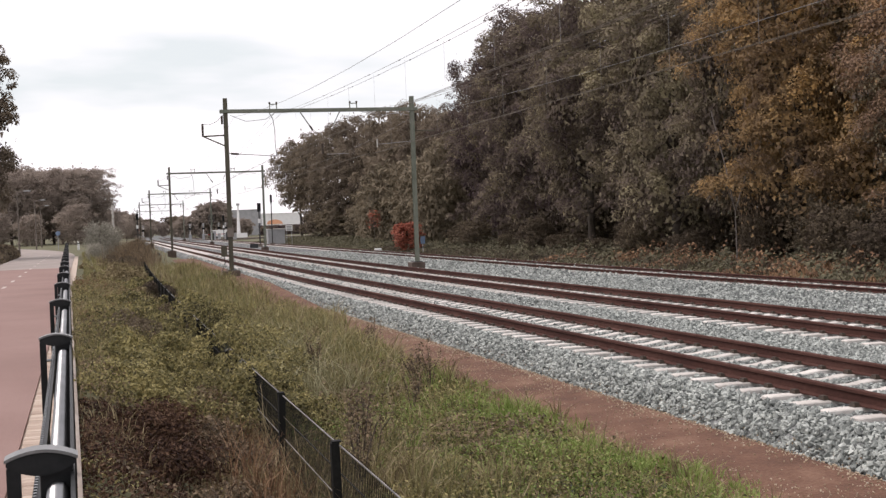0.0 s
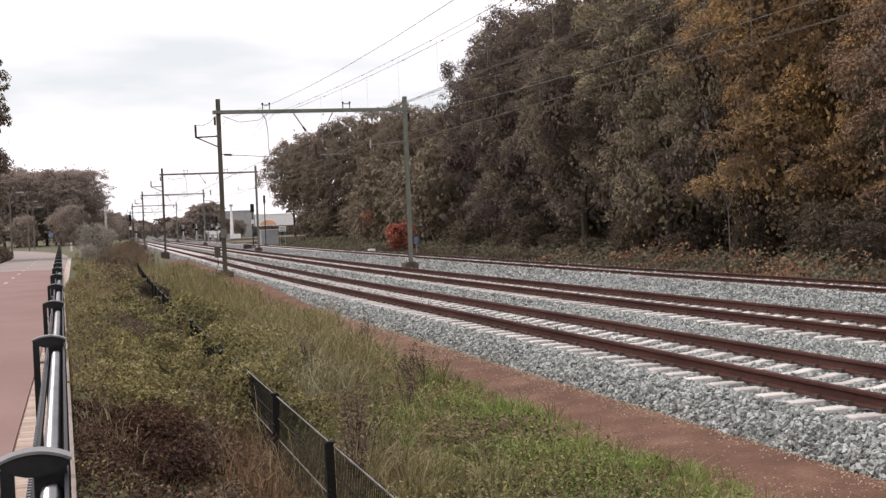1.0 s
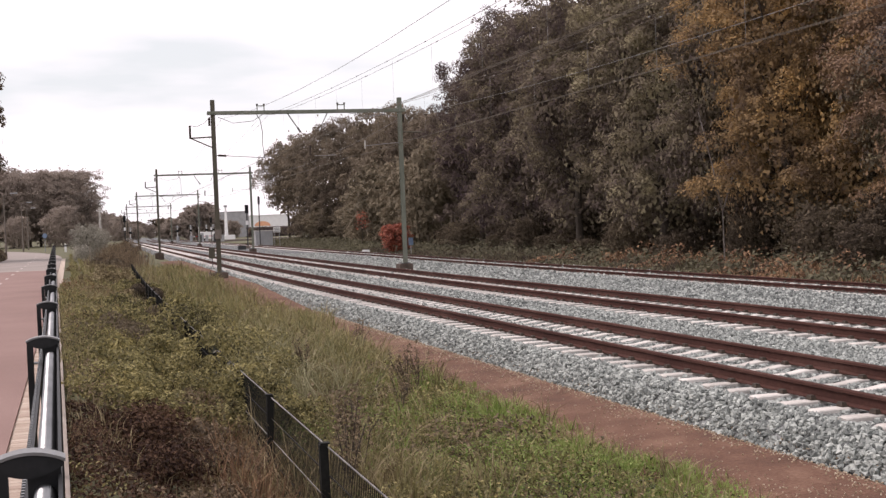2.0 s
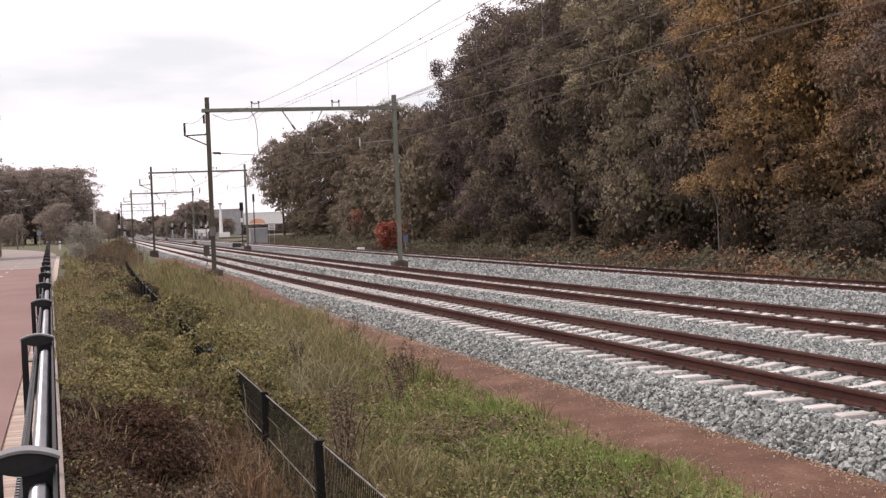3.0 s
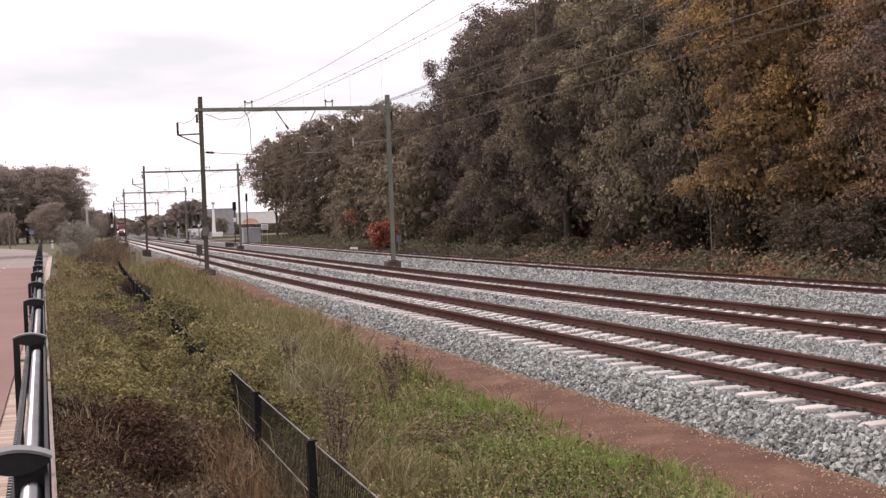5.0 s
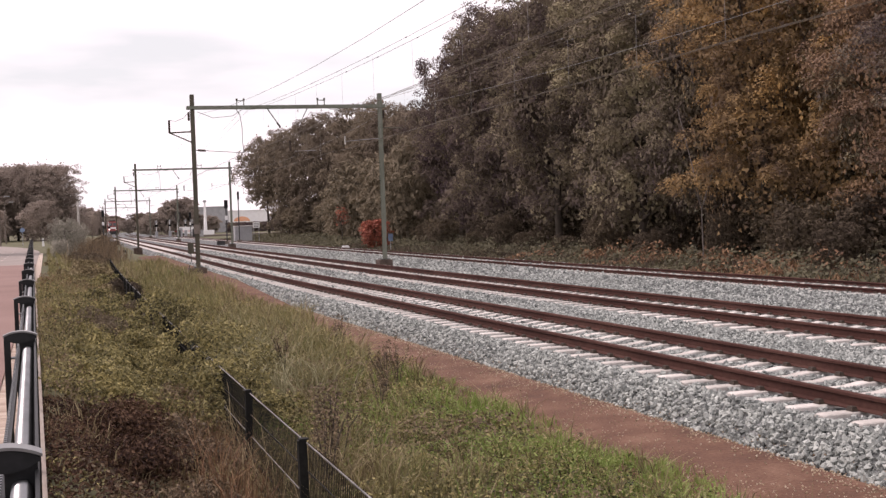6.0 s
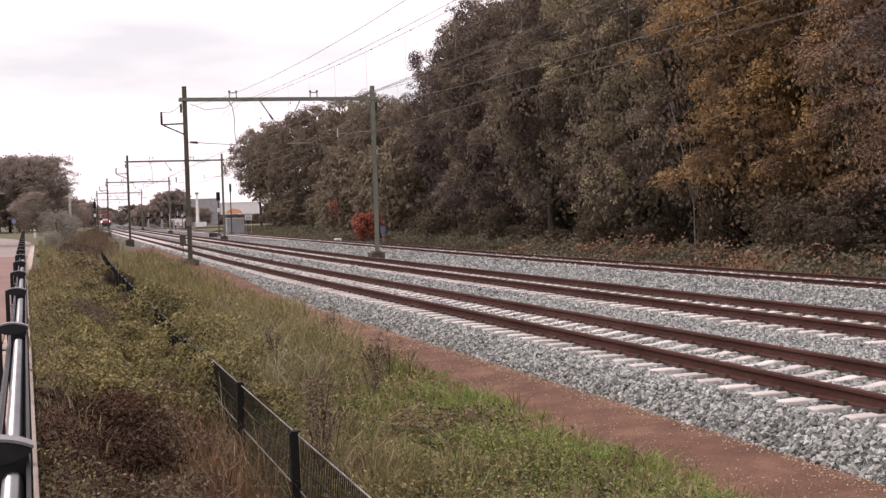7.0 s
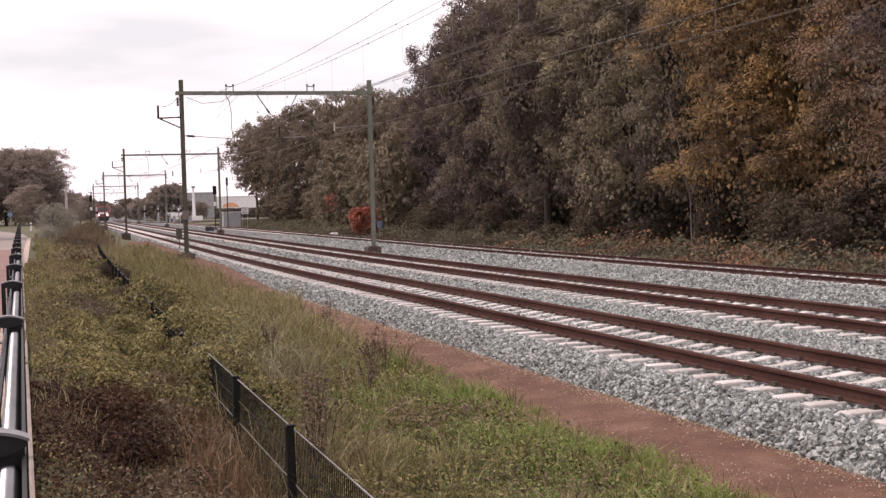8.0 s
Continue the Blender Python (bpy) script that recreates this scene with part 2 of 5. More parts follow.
def part(name, bm, material, parent=None, label="", smooth=False, bevel=0.0):
    if bevel:
        bmesh.ops.bevel(bm, geom=bm.edges[:], offset=bevel, segments=2, affect='EDGES', profile=0.6)
    me = bpy.data.meshes.new(name)
    bm.to_mesh(me)
    bm.free()
    me.materials.append(material)
    if smooth:
        me.polygons.foreach_set("use_smooth", [True] * len(me.polygons))
    ob = new(name, me)
    ob.parent = parent
    return tagged(ob, label) if label else ob


def box(c, s, bm=None, m=None):
    """A box of size s at centre c, added to bm."""
    bm = bm or bmesh.new()
    t = Matrix.Translation(c) @ (m or Matrix()) @ Matrix.Diagonal((*s, 1))
    bmesh.ops.create_cube(bm, size=1, matrix=t)
    return bm


def rod(a, b, r, bm=None, seg=8, r2=None):
    bm = bm or bmesh.new()
    a, b = Vector(a), Vector(b)
    d = b - a
    t = Matrix.Translation((a + b) / 2) @ d.to_track_quat('Z', 'Y').to_matrix().to_4x4()
    bmesh.ops.create_cone(bm, cap_ends=True, segments=seg, radius1=r, radius2=r if r2 is None else r2, depth=d.length, matrix=t)
    return bm


def base(name, x=0, y=0, z=0, rz=0):
    e = new(name)
    e.empty_display_size = 0.3
    e.matrix_basis = pose(x, y, z, 0, 0, rz)
    return e


def sweep(paths, r, seg=5):
    """Tubes of radius r along lists of points; verts and faces."""
    V, F = [], []
    for pts in paths:
        pts = [Vector(p) for p in pts]
        s = len(V)
        for i, p in enumerate(pts):
            d = (pts[min(i + 1, len(pts) - 1)] - pts[max(i - 1, 0)]).normalized()
            a = d.orthogonal().normalized() if abs(d.z) > 0.99 else d.cross(Vector((0, 0, 1))).normalized()
            b = d.cross(a)
            for k in range(seg):
                w = 2 * math.pi * k / seg
                V.append(tuple(p + (a * math.cos(w) + b * math.sin(w)) * r))
        for i in range(len(pts) - 1):
            for k in range(seg):
                F.append((s + i * seg + k, s + i * seg + (k + 1) % seg, s + (i + 1) * seg + (k + 1) % seg, s + (i + 1) * seg + k))
    return V, F


rng = np.random.default_rng(7)


def leaves(centres, normals, size, jitter=0.6, aspect=0.6):
    """Folded leaf sprays: four corners and two triangles each, facing roughly along the normals."""
    n = len(centres)
    nn = normals + rng.normal(0, jitter, (n, 3))
    nn /= np.linalg.norm(nn, axis=1, keepdims=True) + 1e-9
    a = np.cross(nn, rng.normal(0, 1, (n, 3)))
    a /= np.linalg.norm(a, axis=1, keepdims=True) + 1e-9
    b = np.cross(nn, a)
    s = (size * rng.uniform(0.6, 1.35, n))[:, None]
    v = np.stack([centres - a * s, centres + b * s * aspect + nn * s * 0.22, centres + a * s, centres - b * s * aspect + nn * s * 0.22], 1).reshape(-1, 3)
    i = np.arange(n)[:, None] * 4
    f = np.concatenate([i + [0, 1, 2], i + [0, 2, 3]], 0)
    return v, f


def sprays(centres, normals, size, jitter=0.3):
    """Small three-cornered leaves for crowns seen from afar."""
    n = len(centres)
    nn = normals + rng.normal(0, jitter, (n, 3))
    nn /= np.linalg.norm(nn, axis=1, keepdims=True) + 1e-9
    a = np.cross(nn, rng.normal(0, 1, (n, 3)))
    a /= np.linalg.norm(a, axis=1, keepdims=True) + 1e-9
    b = np.cross(nn, a)
    s = (size * rng.uniform(0.6, 1.35, n))[:, None]
    v = np.stack([centres - a * s, centres + (a * 0.6 + b * 0.8) * s, centres + (a * 0.6 - b * 0.8) * s], 1).reshape(-1, 3)
    return v, np.arange(n * 3).reshape(-1, 3)


def clump_cloud(centres, radii, count, squash=0.88):
    """Points on lumpy shells round the clump centres, and their outward directions."""
    k = rng.choice(len(centres), count, p=radii ** 2 / (radii ** 2).sum())
    d = rng.normal(0, 1, (count, 3))
    d /= np.linalg.norm(d, axis=1, keepdims=True)
    d[:, 2] = np.where(d[:, 2] < -0.35, -d[:, 2], d[:, 2])
    r = radii[k] * np.where(rng.uniform(0, 1, count) < 0.8, rng.uniform(0.8, 1.1, count), rng.uniform(0.3, 0.8, count))
    p = centres[k] + d * r[:, None] * np.array([1, 1, squash])
    return p, d + np.array([0, 0, 0.35])


def patch(x, y, s, seed):
    return np.array([noise.noise((a * s, b * s, seed)) for a, b in zip(x, y)])


# ---------------------------------------------------------------- the line of the tracks
XA = 8.095                 # nearest rail; the line swings 1.3 degrees to the right further on


def bend(y):
    yy = np.linspace(-80, 700, 1561)
    t = np.clip((yy - 31.5) / 37.3, 0, 1)
    hd = 0.023 * t * t * (3 - 2 * t)
    c = np.concatenate([[0], np.cumsum((hd[1:] + hd[:-1]) / 4)])
    c = c + 0.5 * 1.68e-4 * np.clip(yy - 230, 0, 200) ** 2
    return np.interp(y, yy, c)


TRACKS = [(XA + 0.7535, 0.0), (XA + 4.19 + 0.7535, 0.0), (XA + 12.1 + 0.7535, -0.165)]
LINE_Y = np.concatenate([np.arange(-30, 60, 2.0), np.arange(60, 140, 5.0), np.arange(140, 621, 20.0)])


def lofted(name, prof, ys, material, parent=None, closed=True):
    """A cross-section (x, z) carried along the bend."""
    n = len(prof)
    V = [(x + float(bend(y)), float(y), z) for y in ys for x, z in prof]
    F = []
    for i in range(len(ys) - 1):
        for k in range(n if closed else n - 1):
            k2 = (k + 1) % n
            F.append((i * n + k, i * n + k2, (i + 1) * n + k2, (i + 1) * n + k))
    if closed:
        F += [tuple(range(n))[::-1], tuple((len(ys) - 1) * n + k for k in range(n))]
    return link(name, V, F, material, parent)


# ---------------------------------------------------------------- ground
def ground_z(x, y):
    """Height of the ground: the path's bank, a hollow by the fence, the railway's level, flat land beyond."""
    b = bend(y)
    xs = np.array([-60, -0.2, 0.15, 0.8, 1.5, 2.2, 4.0, 6.1, 6.9, 7.6, 23, 27, 60])
    zs = np.array([0.55, 0.55, 0.50, -0.05, -0.30, -0.40, -0.46, -0.43, -0.40, -0.45, -0.48, -0.40, -0.3])
    z = np.interp(x - np.where(x > 1, b * np.clip((x - 1) / 5, 0, 1), 0), xs, zs)
    lift = np.clip((y - 38) / 16, 0, 1) * 0.42 * np.clip((6.6 - np.abs(x - b)) / 1.4, 0, 1) * (x > 0.5)
    return z + lift


def make_ground():
    gx = np.unique(np.concatenate([[-2500, -900, -300, -120, -60, -30, -15, -8], np.arange(-5, 0, 0.5), np.arange(0, 9, 0.3), np.arange(9, 40, 1.5), [45, 60, 90, 150, 300, 900, 2500]]))
    gy = np.unique(np.concatenate([[-2500, -600, -150, -40], np.arange(-10, 70, 0.6), np.arange(70, 160, 3), np.arange(160, 420, 15), [500, 800, 1500, 3000, 4500]]))
    X, Y = np.meshgrid(gx, gy)
    Z = ground_z(X, Y)
    near = (np.abs(X) < 40) & (Y < 160) & (Y > -20)
    bump = np.array([[noise.noise((x * 1.1, y * 1.1, 0)) * 0.05 + noise.noise((x * 0.3, y * 0.3, 5)) * 0.05 for x in gx] for y in gy])
    soft = np.where(X < 0.2, 0, np.where(X > 6.0, 0.2, 1.0))
    Z = Z + bump * near * soft - (X < -0.2) * 0.05
    nx, ny = len(gx), len(gy)
    i = (np.arange(ny - 1)[:, None] * nx + np.arange(nx - 1)[None]).reshape(-1)
    F = np.stack([i, i + 1, i + nx + 1, i + nx], 1)
    g = link("ground", np.stack([X, Y, Z], -1).reshape(-1, 3), F, M["soil"], smooth=True)
    tagged(g, "grassy earth bank and flat land along the railway", "ground", kind="structure")


make_ground()


def make_path():
    def edge(y):
        return -max(0.0, y - 95) ** 2 * 0.0016
    ys = list(np.arange(-20, 60, 2.0)) + list(np.arange(60, 165, 3.0))
    V, F = [], []
    for y in ys:
        e = edge(y)
        for x, z in ((-4.5 + e, 0.535), (-4.5 + e, 0.585), (-2.5 + e, 0.605), (-0.52 + e, 0.59), (-0.52 + e, 0.53)):
            V.append((x, y, z))
    for i in range(len(ys) - 1):
        for k in range(4):
            F.append((i * 5 + k, i * 5 + k + 1, i * 5 + k + 6, i * 5 + k + 5))
    p = link("path", V, F, [M["asphalt"], M["asphalt_grey"]])
    for f in p.data.polygons:
        f.material_index = 1 if f.center.y > 63 else 0
    tagged(p, "red asphalt cycle path beside a yellow brick edging", "path", kind="structure")
    for i in range(16):
        y = 20 + i * 5.4
        e = edge(y)
        bm = box((-2.38 + e, y, 0.607), (0.1, 1.4, 0.006))
        part("dash", bm, M["paint"], p)
    # brick edging, laid across
    e = link("edging", [(-0.52, -10, 0.53), (-0.27, -10, 0.53), (-0.27, 95, 0.53), (-0.52, 95, 0.53),
                        (-0.52, -10, 0.565), (-0.27, -10, 0.565), (-0.27, 95, 0.565), (-0.52, 95, 0.565)],
             [(4, 5, 6, 7), (0, 4, 7, 3), (1, 2, 6, 5), (0, 1, 5, 4), (3, 7, 6, 2)], M["brick"])
    tagged(e, "yellow brick edging strip between path and railing", "kerb", kind="structure")
    bm = box((0, 0, 0), (0.205, 0.098, 0.06))
    bmesh.ops.bevel(bm, geom=bm.edges[:], offset=0.006, segments=1, affect='EDGES')
    first = part("brick", bm, M["brick"], e)
    for i in range(290):
        b = first if i == 0 else new("brick", first.data)
        b.parent = e
        b.location = (-0.40 + random.uniform(-.003, .003), 4.0 + i * 0.106, 0.566 + random.uniform(-.003, .003))
    plk = part("edge_board", box((0, 26, 0.42), (0.03, 70, 0.42)), M["plank"], bevel=0.006)
    plk.matrix_basis = pose(0.005, 0, 0, 0, 0, 0.55)
    tagged(plk, "grey weathered edge board along the railing", "board", kind="structure")


make_path()

# ---------------------------------------------------------------- ballast, strip, tracks
PROF = [(7.02, -0.46), (7.08, -0.38), (7.22, -0.22), (7.39, -0.10), (7.50, -0.055), (7.62, -0.05), (10.3, -0.05), (10.9, -0.07), (11.6, -0.06), (11.9, -0.05),
        (14.5, -0.05), (15.0, -0.08), (15.7, -0.17), (17.5, -0.20), (19.4, -0.185), (22.3, -0.185), (22.8, -0.25), (23.3, -0.55)]


def bed_z(x):
    return np.interp(x, [p[0] for p in PROF], [p[1] for p in PROF])


def make_bed():
    bed = lofted("ballast_bed", PROF, LINE_Y, M["ballast"], closed=False)
    tagged(bed, "grey crushed stone ballast under the railway tracks", "ballast", kind="structure")
    prof = [(5.2, -0.56), (5.4, -0.44), (6.2, -0.385), (7.0, -0.365), (7.2, -0.43)]
    V, F = [], []
    ys = np.arange(-30, 100, 2.0)
    for y in ys:
        k = float(np.clip((y - 38) / 14, 0, 1))
        for i, (x, z) in enumerate(prof):
            V.append((x - 0.45 * k * (4 - i) / 4 + float(bend(y)), float(y), z + 0.36 * k + 0.02 * noise.noise((i, y, 3))))
    for j in range(len(ys) - 1):
        F += [(j * 5 + i, j * 5 + i + 1, j * 5 + i + 6, j * 5 + i + 5) for i in range(4)]
    st = link("service_strip", V, F, M["dirt"])
    tagged(st, "bare red-brown dirt strip along the ballast", "dirt strip", kind="structure")
    # loose stones near the camera
    oct_v = np.array([[1, 0, 0], [-1, 0, 0], [0, 1, 0], [0, -1, 0], [0, 0, 1], [0, 0, -1]], float)
    oct_f = np.array([[0, 2, 4], [2, 1, 4], [1, 3, 4], [3, 0, 4], [2, 0, 5], [1, 2, 5], [3, 1, 5], [0, 3, 5]])

    def stones(name, P, size, material, parent, label):
        n = len(P)
        sc = rng.uniform(0.6, 1.2, (n, 1, 1)) * size * rng.uniform(0.75, 1.15, (n, 1, 3))
        q = rng.normal(0, 1, (n, 3, 3))
        q, _ = np.linalg.qr(q)
        v = (oct_v[None] + rng.uniform(-0.24, 0.24, (n, 6, 3))) * sc
        v = np.einsum('nij,nkj->nki', q, v) + P[:, None]
        f = (oct_f[None] + np.arange(n)[:, None, None] * 6).reshape(-1, 3)
        o = link(name, v.reshape(-1, 3), f, material, parent)
        tagged(o, label, kind="stuff")

    def scatter(x0, x1, y0, y1, dens):
        n = int((x1 - x0) * (y1 - y0) * dens)
        x, y = rng.uniform(x0, x1, n), rng.uniform(y0, y1, n)
        z = bed_z(x)
        ok = np.ones(n, bool)
        for cx, tz in TRACKS:
            inside = np.abs(x - cx) < 1.30
            k = np.abs(((y - 11.445) / 0.6 + 0.5) % 1 - 0.5) * 0.6
            ok &= ~(inside & (k < 0.12))
            ok &= ~(np.abs(np.abs(x - cx) - 0.7535) < 0.09)
            z = np.where(inside, z - 0.022, z)
        x, y, z = x[ok], y[ok], z[ok]
        return np.stack([x + bend(y), y, z + rng.uniform(-0.008, 0.036, len(x))], 1)
    near = np.concatenate([scatter(7.0, 7.65, 9, 20, 860), scatter(7.0, 7.65, 20, 34, 600), scatter(7.65, 15.0, 9, 19, 430), scatter(7.65, 15.0, 19, 30, 290)])
    far = np.concatenate([scatter(7.0, 7.65, 34, 60, 220), scatter(7.65, 15.0, 30, 48, 90), scatter(15.0, 22.8, 18, 45, 75)])
    out = np.concatenate([scatter(7.0, 15.0, 46, 110, 22), scatter(15.0, 22.8, 44, 110, 20)])
    stones("ballast_stones", out, 0.08, M["stone"], bed, "sharp grey crushed stones")
    stones("ballast_stones", near, 0.039, M["stone"], bed, "sharp grey crushed stones")
    stones("ballast_stones", far, 0.046, M["stone"], bed, "sharp grey crushed stones")
    n = 5000
    y = rng.uniform(9, 40, n)
    x = 7.06 - np.abs(rng.normal(0, 0.2, n)) ** 1.3 + 0.12 * (rng.uniform(0, 1, n) < 0.4)
    z = np.where(x > 7.05, bed_z(x), -0.370) + 0.004
    n = 9000
    yb = rng.uniform(9, 44, n)
    xb = rng.uniform(5.4, 7.0, n)
    keep = patch(xb, yb * 0.6, 1.1, 150.0) + rng.normal(0, 0.18, n) > 0.02
    xb, yb = xb[keep], yb[keep]
    stones("loose_pebbles", np.stack([xb + bend(yb), yb, np.interp(xb, [5.4, 6.2, 7.0], [-0.44, -0.385, -0.365]) + 0.003], 1), 0.010, M["ochre"], st, "fine pale grit on the dirt")
    stones("loose_pebbles", np.stack([x + bend(y), y, z], 1), 0.014, M["ochre"], st, "scattered ochre pebbles")


make_bed()

RAIL = [(-0.070, 0.0), (0.070, 0.0), (0.070, 0.012), (0.012, 0.030), (0.009, 0.115), (0.036, 0.128), (0.036, 0.158), (0.026, 0.168),
        (-0.026, 0.168), (-0.036, 0.158), (-0.036, 0.128), (-0.009, 0.115), (-0.012, 0.030), (-0.070, 0.012)]


def sleeper_mesh():
    bm = bmesh.new()
    secs = [(-1.26, 0.085, 0.12, -0.012), (-1.20, 0.095, 0.13, 0.0), (-0.55, 0.095, 0.13, 0.0), (-0.30, 0.08, 0.12, -0.035), (0.30, 0.08, 0.12, -0.035), (0.55, 0.095, 0.13, 0.0), (1.20, 0.095, 0.13, 0.0), (1.26, 0.085, 0.12, -0.012)]
    rings = []
    for x, wt, wb, z in secs:
        rings.append([bm.verts.new(p) for p in ((x, -wb, -0.2), (x, wb, -0.2), (x, wt, z - 0.012), (x, wt - 0.014, z), (x, -wt + 0.014, z), (x, -wt, z - 0.012))])
    for a, b in zip(rings, rings[1:]):
        for k in range(6):
            bm.faces.new((a[k], a[(k + 1) % 6], b[(k + 1) % 6], b[k]))
    bm.faces.new(rings[0][::-1])
    bm.faces.new(rings[-1])
    bmesh.ops.recalc_face_normals(bm, faces=bm.faces[:])
    return bm


def make_tracks():
    tmp = bpy.data.meshes.new("sleeper")
    bm = sleeper_mesh()
    bm.to_mesh(tmp)
    bm.free()
    tmp.materials.append(M["concrete"])
    sv = np.array([v.co[:] for v in tmp.vertices])
    sf = [tuple(p.vertices) for p in tmp.polygons]
    labels = ["rusty steel rails on pale concrete sleepers", "rusty steel rails on pale concrete sleepers", "rusty side track lying lower on sunken sleepers"]
    for n, (cx, tz) in enumerate(TRACKS):
        e = tagged(base("railway_track", 0, 0, 0), labels[n], "railway track", "parallel railway tracks")
        for s in (-1, 1):
            lofted("rail", [(cx + s * 0.7535 + x, z * (0.66 if tz else 1.0) + 0.004 + tz) for x, z in RAIL], LINE_Y[LINE_Y < 420], M["rust"], e)
        near = 130
        FV, FF = [], []
        V, F = [], []
        clip = np.array([[-.5, -.5, 0], [.5, -.5, 0], [.5, .5, 0], [-.5, .5, 0], [-.35, -.35, 1], [.35, -.35, 1], [.35, .35, 1], [-.35, .35, 1]])
        cf = [(4, 5, 6, 7), (0, 1, 5, 4), (1, 2, 6, 5), (2, 3, 7, 6), (3, 0, 4, 7)]
        one = bpy.data.meshes.new("clip")
        one.from_pydata((clip * [0.075, 0.12, 0.05]).tolist(), [], cf)
        one.materials.append(M["clip"])
        for k in range(-8, 420):
            y = 11.445 + 0.6 * k
            x = cx + float(bend(y))
            if k < near:
                o = new("sleeper", tmp)
                o.parent = e
                o.matrix_basis = pose(x, y + random.uniform(-.01, .01), tz + random.uniform(-.006, .002), 0, random.uniform(-.3, .3), random.uniform(-.4, .4))
            else:
                s = len(V)
                V += (sv + [x, y, tz]).tolist()
                F += [tuple(i + s for i in q) for q in sf]
            if k < 110:
                for off in (-0.7535 - 0.105, -0.7535 + 0.105, 0.7535 - 0.105, 0.7535 + 0.105) if 0 <= k < 72 else ():
                    o = new("clip", one)
                    o.parent = e
                    o.location = (x + off, y, tz)
                for off in () if 0 <= k < 72 else (-0.7535 - 0.105, -0.7535 + 0.105, 0.7535 - 0.105, 0.7535 + 0.105):
                    s = len(FV)
                    FV += (clip * [0.075, 0.12, 0.05] + [x + off, y, tz + 0.0]).tolist()
                    FF += [tuple(i + s for i in q) for q in cf]
        tagged(link("sleepers", V, F, M["concrete"], e), kind="stuff")
        tagged(link("fastenings", FV, FF, M["clip"], e), "dark steel rail clips", kind="stuff")


make_tracks()

# ---------------------------------------------------------------- overhead line
GANTRY_Y = [-5.5, 58.5, 121.8, 188.9, 265.5, 352.0]
OL, SPAN = -1.60, 8.72


def make_gantry(y, detail):
    cx = XA + OL + float(bend(y)) - (0.17 if detail else 0.0)
    e = tagged(base("catenary_gantry", cx, y, 0.0, 0 if y < 40 else -1.3), "weathered green steel portal gantry on concrete footings", "gantry", "gantries over the tracks")
    for n, x in enumerate((0, SPAN)):
        zb = -0.45
        part("footing", box((x - 0.05, 0, (zb + 0.27) / 2 - 0.02), (0.8 if n == 0 else 0.65, 0.8, 0.27 - zb)), M["footing"], e, "dark stained concrete footing", bevel=0.03)
        bm = bmesh.new()       # H-section mast, slightly tapered
        w = 0.19
        for sy in (-1, 1):
            box((x, sy * (w / 2 - 0.009), 4.135), (w, 0.018, 7.92), bm)
        box((x, 0, 4.135), (0.014, w - 0.04, 7.92), bm)
        part("mast", bm, M["mast_brown"] if n == 0 else M["mast"], e)
        part("base_plate", box((x, 0, 0.27), (0.42, 0.42, 0.035)), M["dark"], e)
    bm = bmesh.new()           # cross beam: two channels and battens
    for sy in (-1, 1):
        box((SPAN / 2, sy * 0.15, 7.50), (SPAN + 0.5, 0.05, 0.15), bm)
    for i in range(14):
        box((0.2 + i * 0.64, 0, 7.50), (0.09, 0.26, 0.03), bm)
    part("cross_beam", bm, M["mast"], e)
    for x in (2.18, 5.92):     # insulator frames on the beam
        bm = bmesh.new()
        for s in (-1, 1):
            box((x + s * 0.16, 0, 7.68), (0.04, 0.05, 0.26), bm)
        box((x, 0, 7.80), (0.38, 0.05, 0.04), bm)
        f = part("insulator_frame", bm, M["mast"], e)
        for s in (-1, 1):
            part("insulator", rod((x + s * 0.16, 0, 7.82), (x + s * 0.16, 0, 7.90), 0.045, seg=8), M["clip"], f)
    # hanging tubes and registration arms; the second track is held from the far mast
    V, F = sweep([[(1.98, 0, 7.42), (2.14, 0, 7.15), (2.22, 0, 6.6), (2.21, 0, 6.0), (2.27, 0, 5.40)]], 0.02, 6)
    link("drop_tube", V, F, M["wire_dark"], e)
    arm = part("registration_arm", rod((0.1, 0, 5.58), (2.3, 0, 5.42), 0.018), M["wire_dark"], e)
    part("insulator", rod((0.18, 0, 5.575), (0.52, 0, 5.55), 0.05), M["clip"], arm)
    arm = part("registration_arm", rod((SPAN - 0.1, 0, 5.98), (7.0, 0, 5.86), 0.014), M["wire_dark"], e)
    part("insulator", rod((7.0, 0, 5.72), (7.0, 0, 6.12), 0.035), M["porcelain"], arm)
    arm = part("registration_arm", rod((4.60, 0, 5.45), (5.62, 0, 5.47), 0.014), M["wire_dark"], e)
    part("insulator", rod((4.40, 0, 5.46), (4.40, 0, 5.95), 0.05), M["clip"], arm)
    part("brace", rod((3.44, 0.1, 7.42), (3.86, 0.1, 6.78), 0.026), M["mast"], e)
    part("brace_insulator", rod((3.86, 0.1, 6.78), (4.0, 0.1, 6.57), 0.045), M["clip"], e)
    part("brace", rod((5.28, 0.1, 7.42), (4.98, 0.1, 6.85), 0.022), M["mast"], e)
    # bracket and insulators on the far mast
    part("return_bracket", rod((SPAN, 0, 6.48), (SPAN + 1.05, 0, 6.45), 0.03), M["mast_brown"], e)
    V, F = sweep([[(5.95, -0.16, 7.45), (6.6, -0.16, 7.32), (7.3, -0.16, 7.22), (7.9, -0.16, 7.3), (8.5, -0.16, 7.2)],
                  [(7.0, -0.16, 7.45), (7.1, -0.16, 7.25), (7.2, -0.16, 7.45)]], 0.013)
    link("jumper_cable", V, F, M["wire_dark"], e)
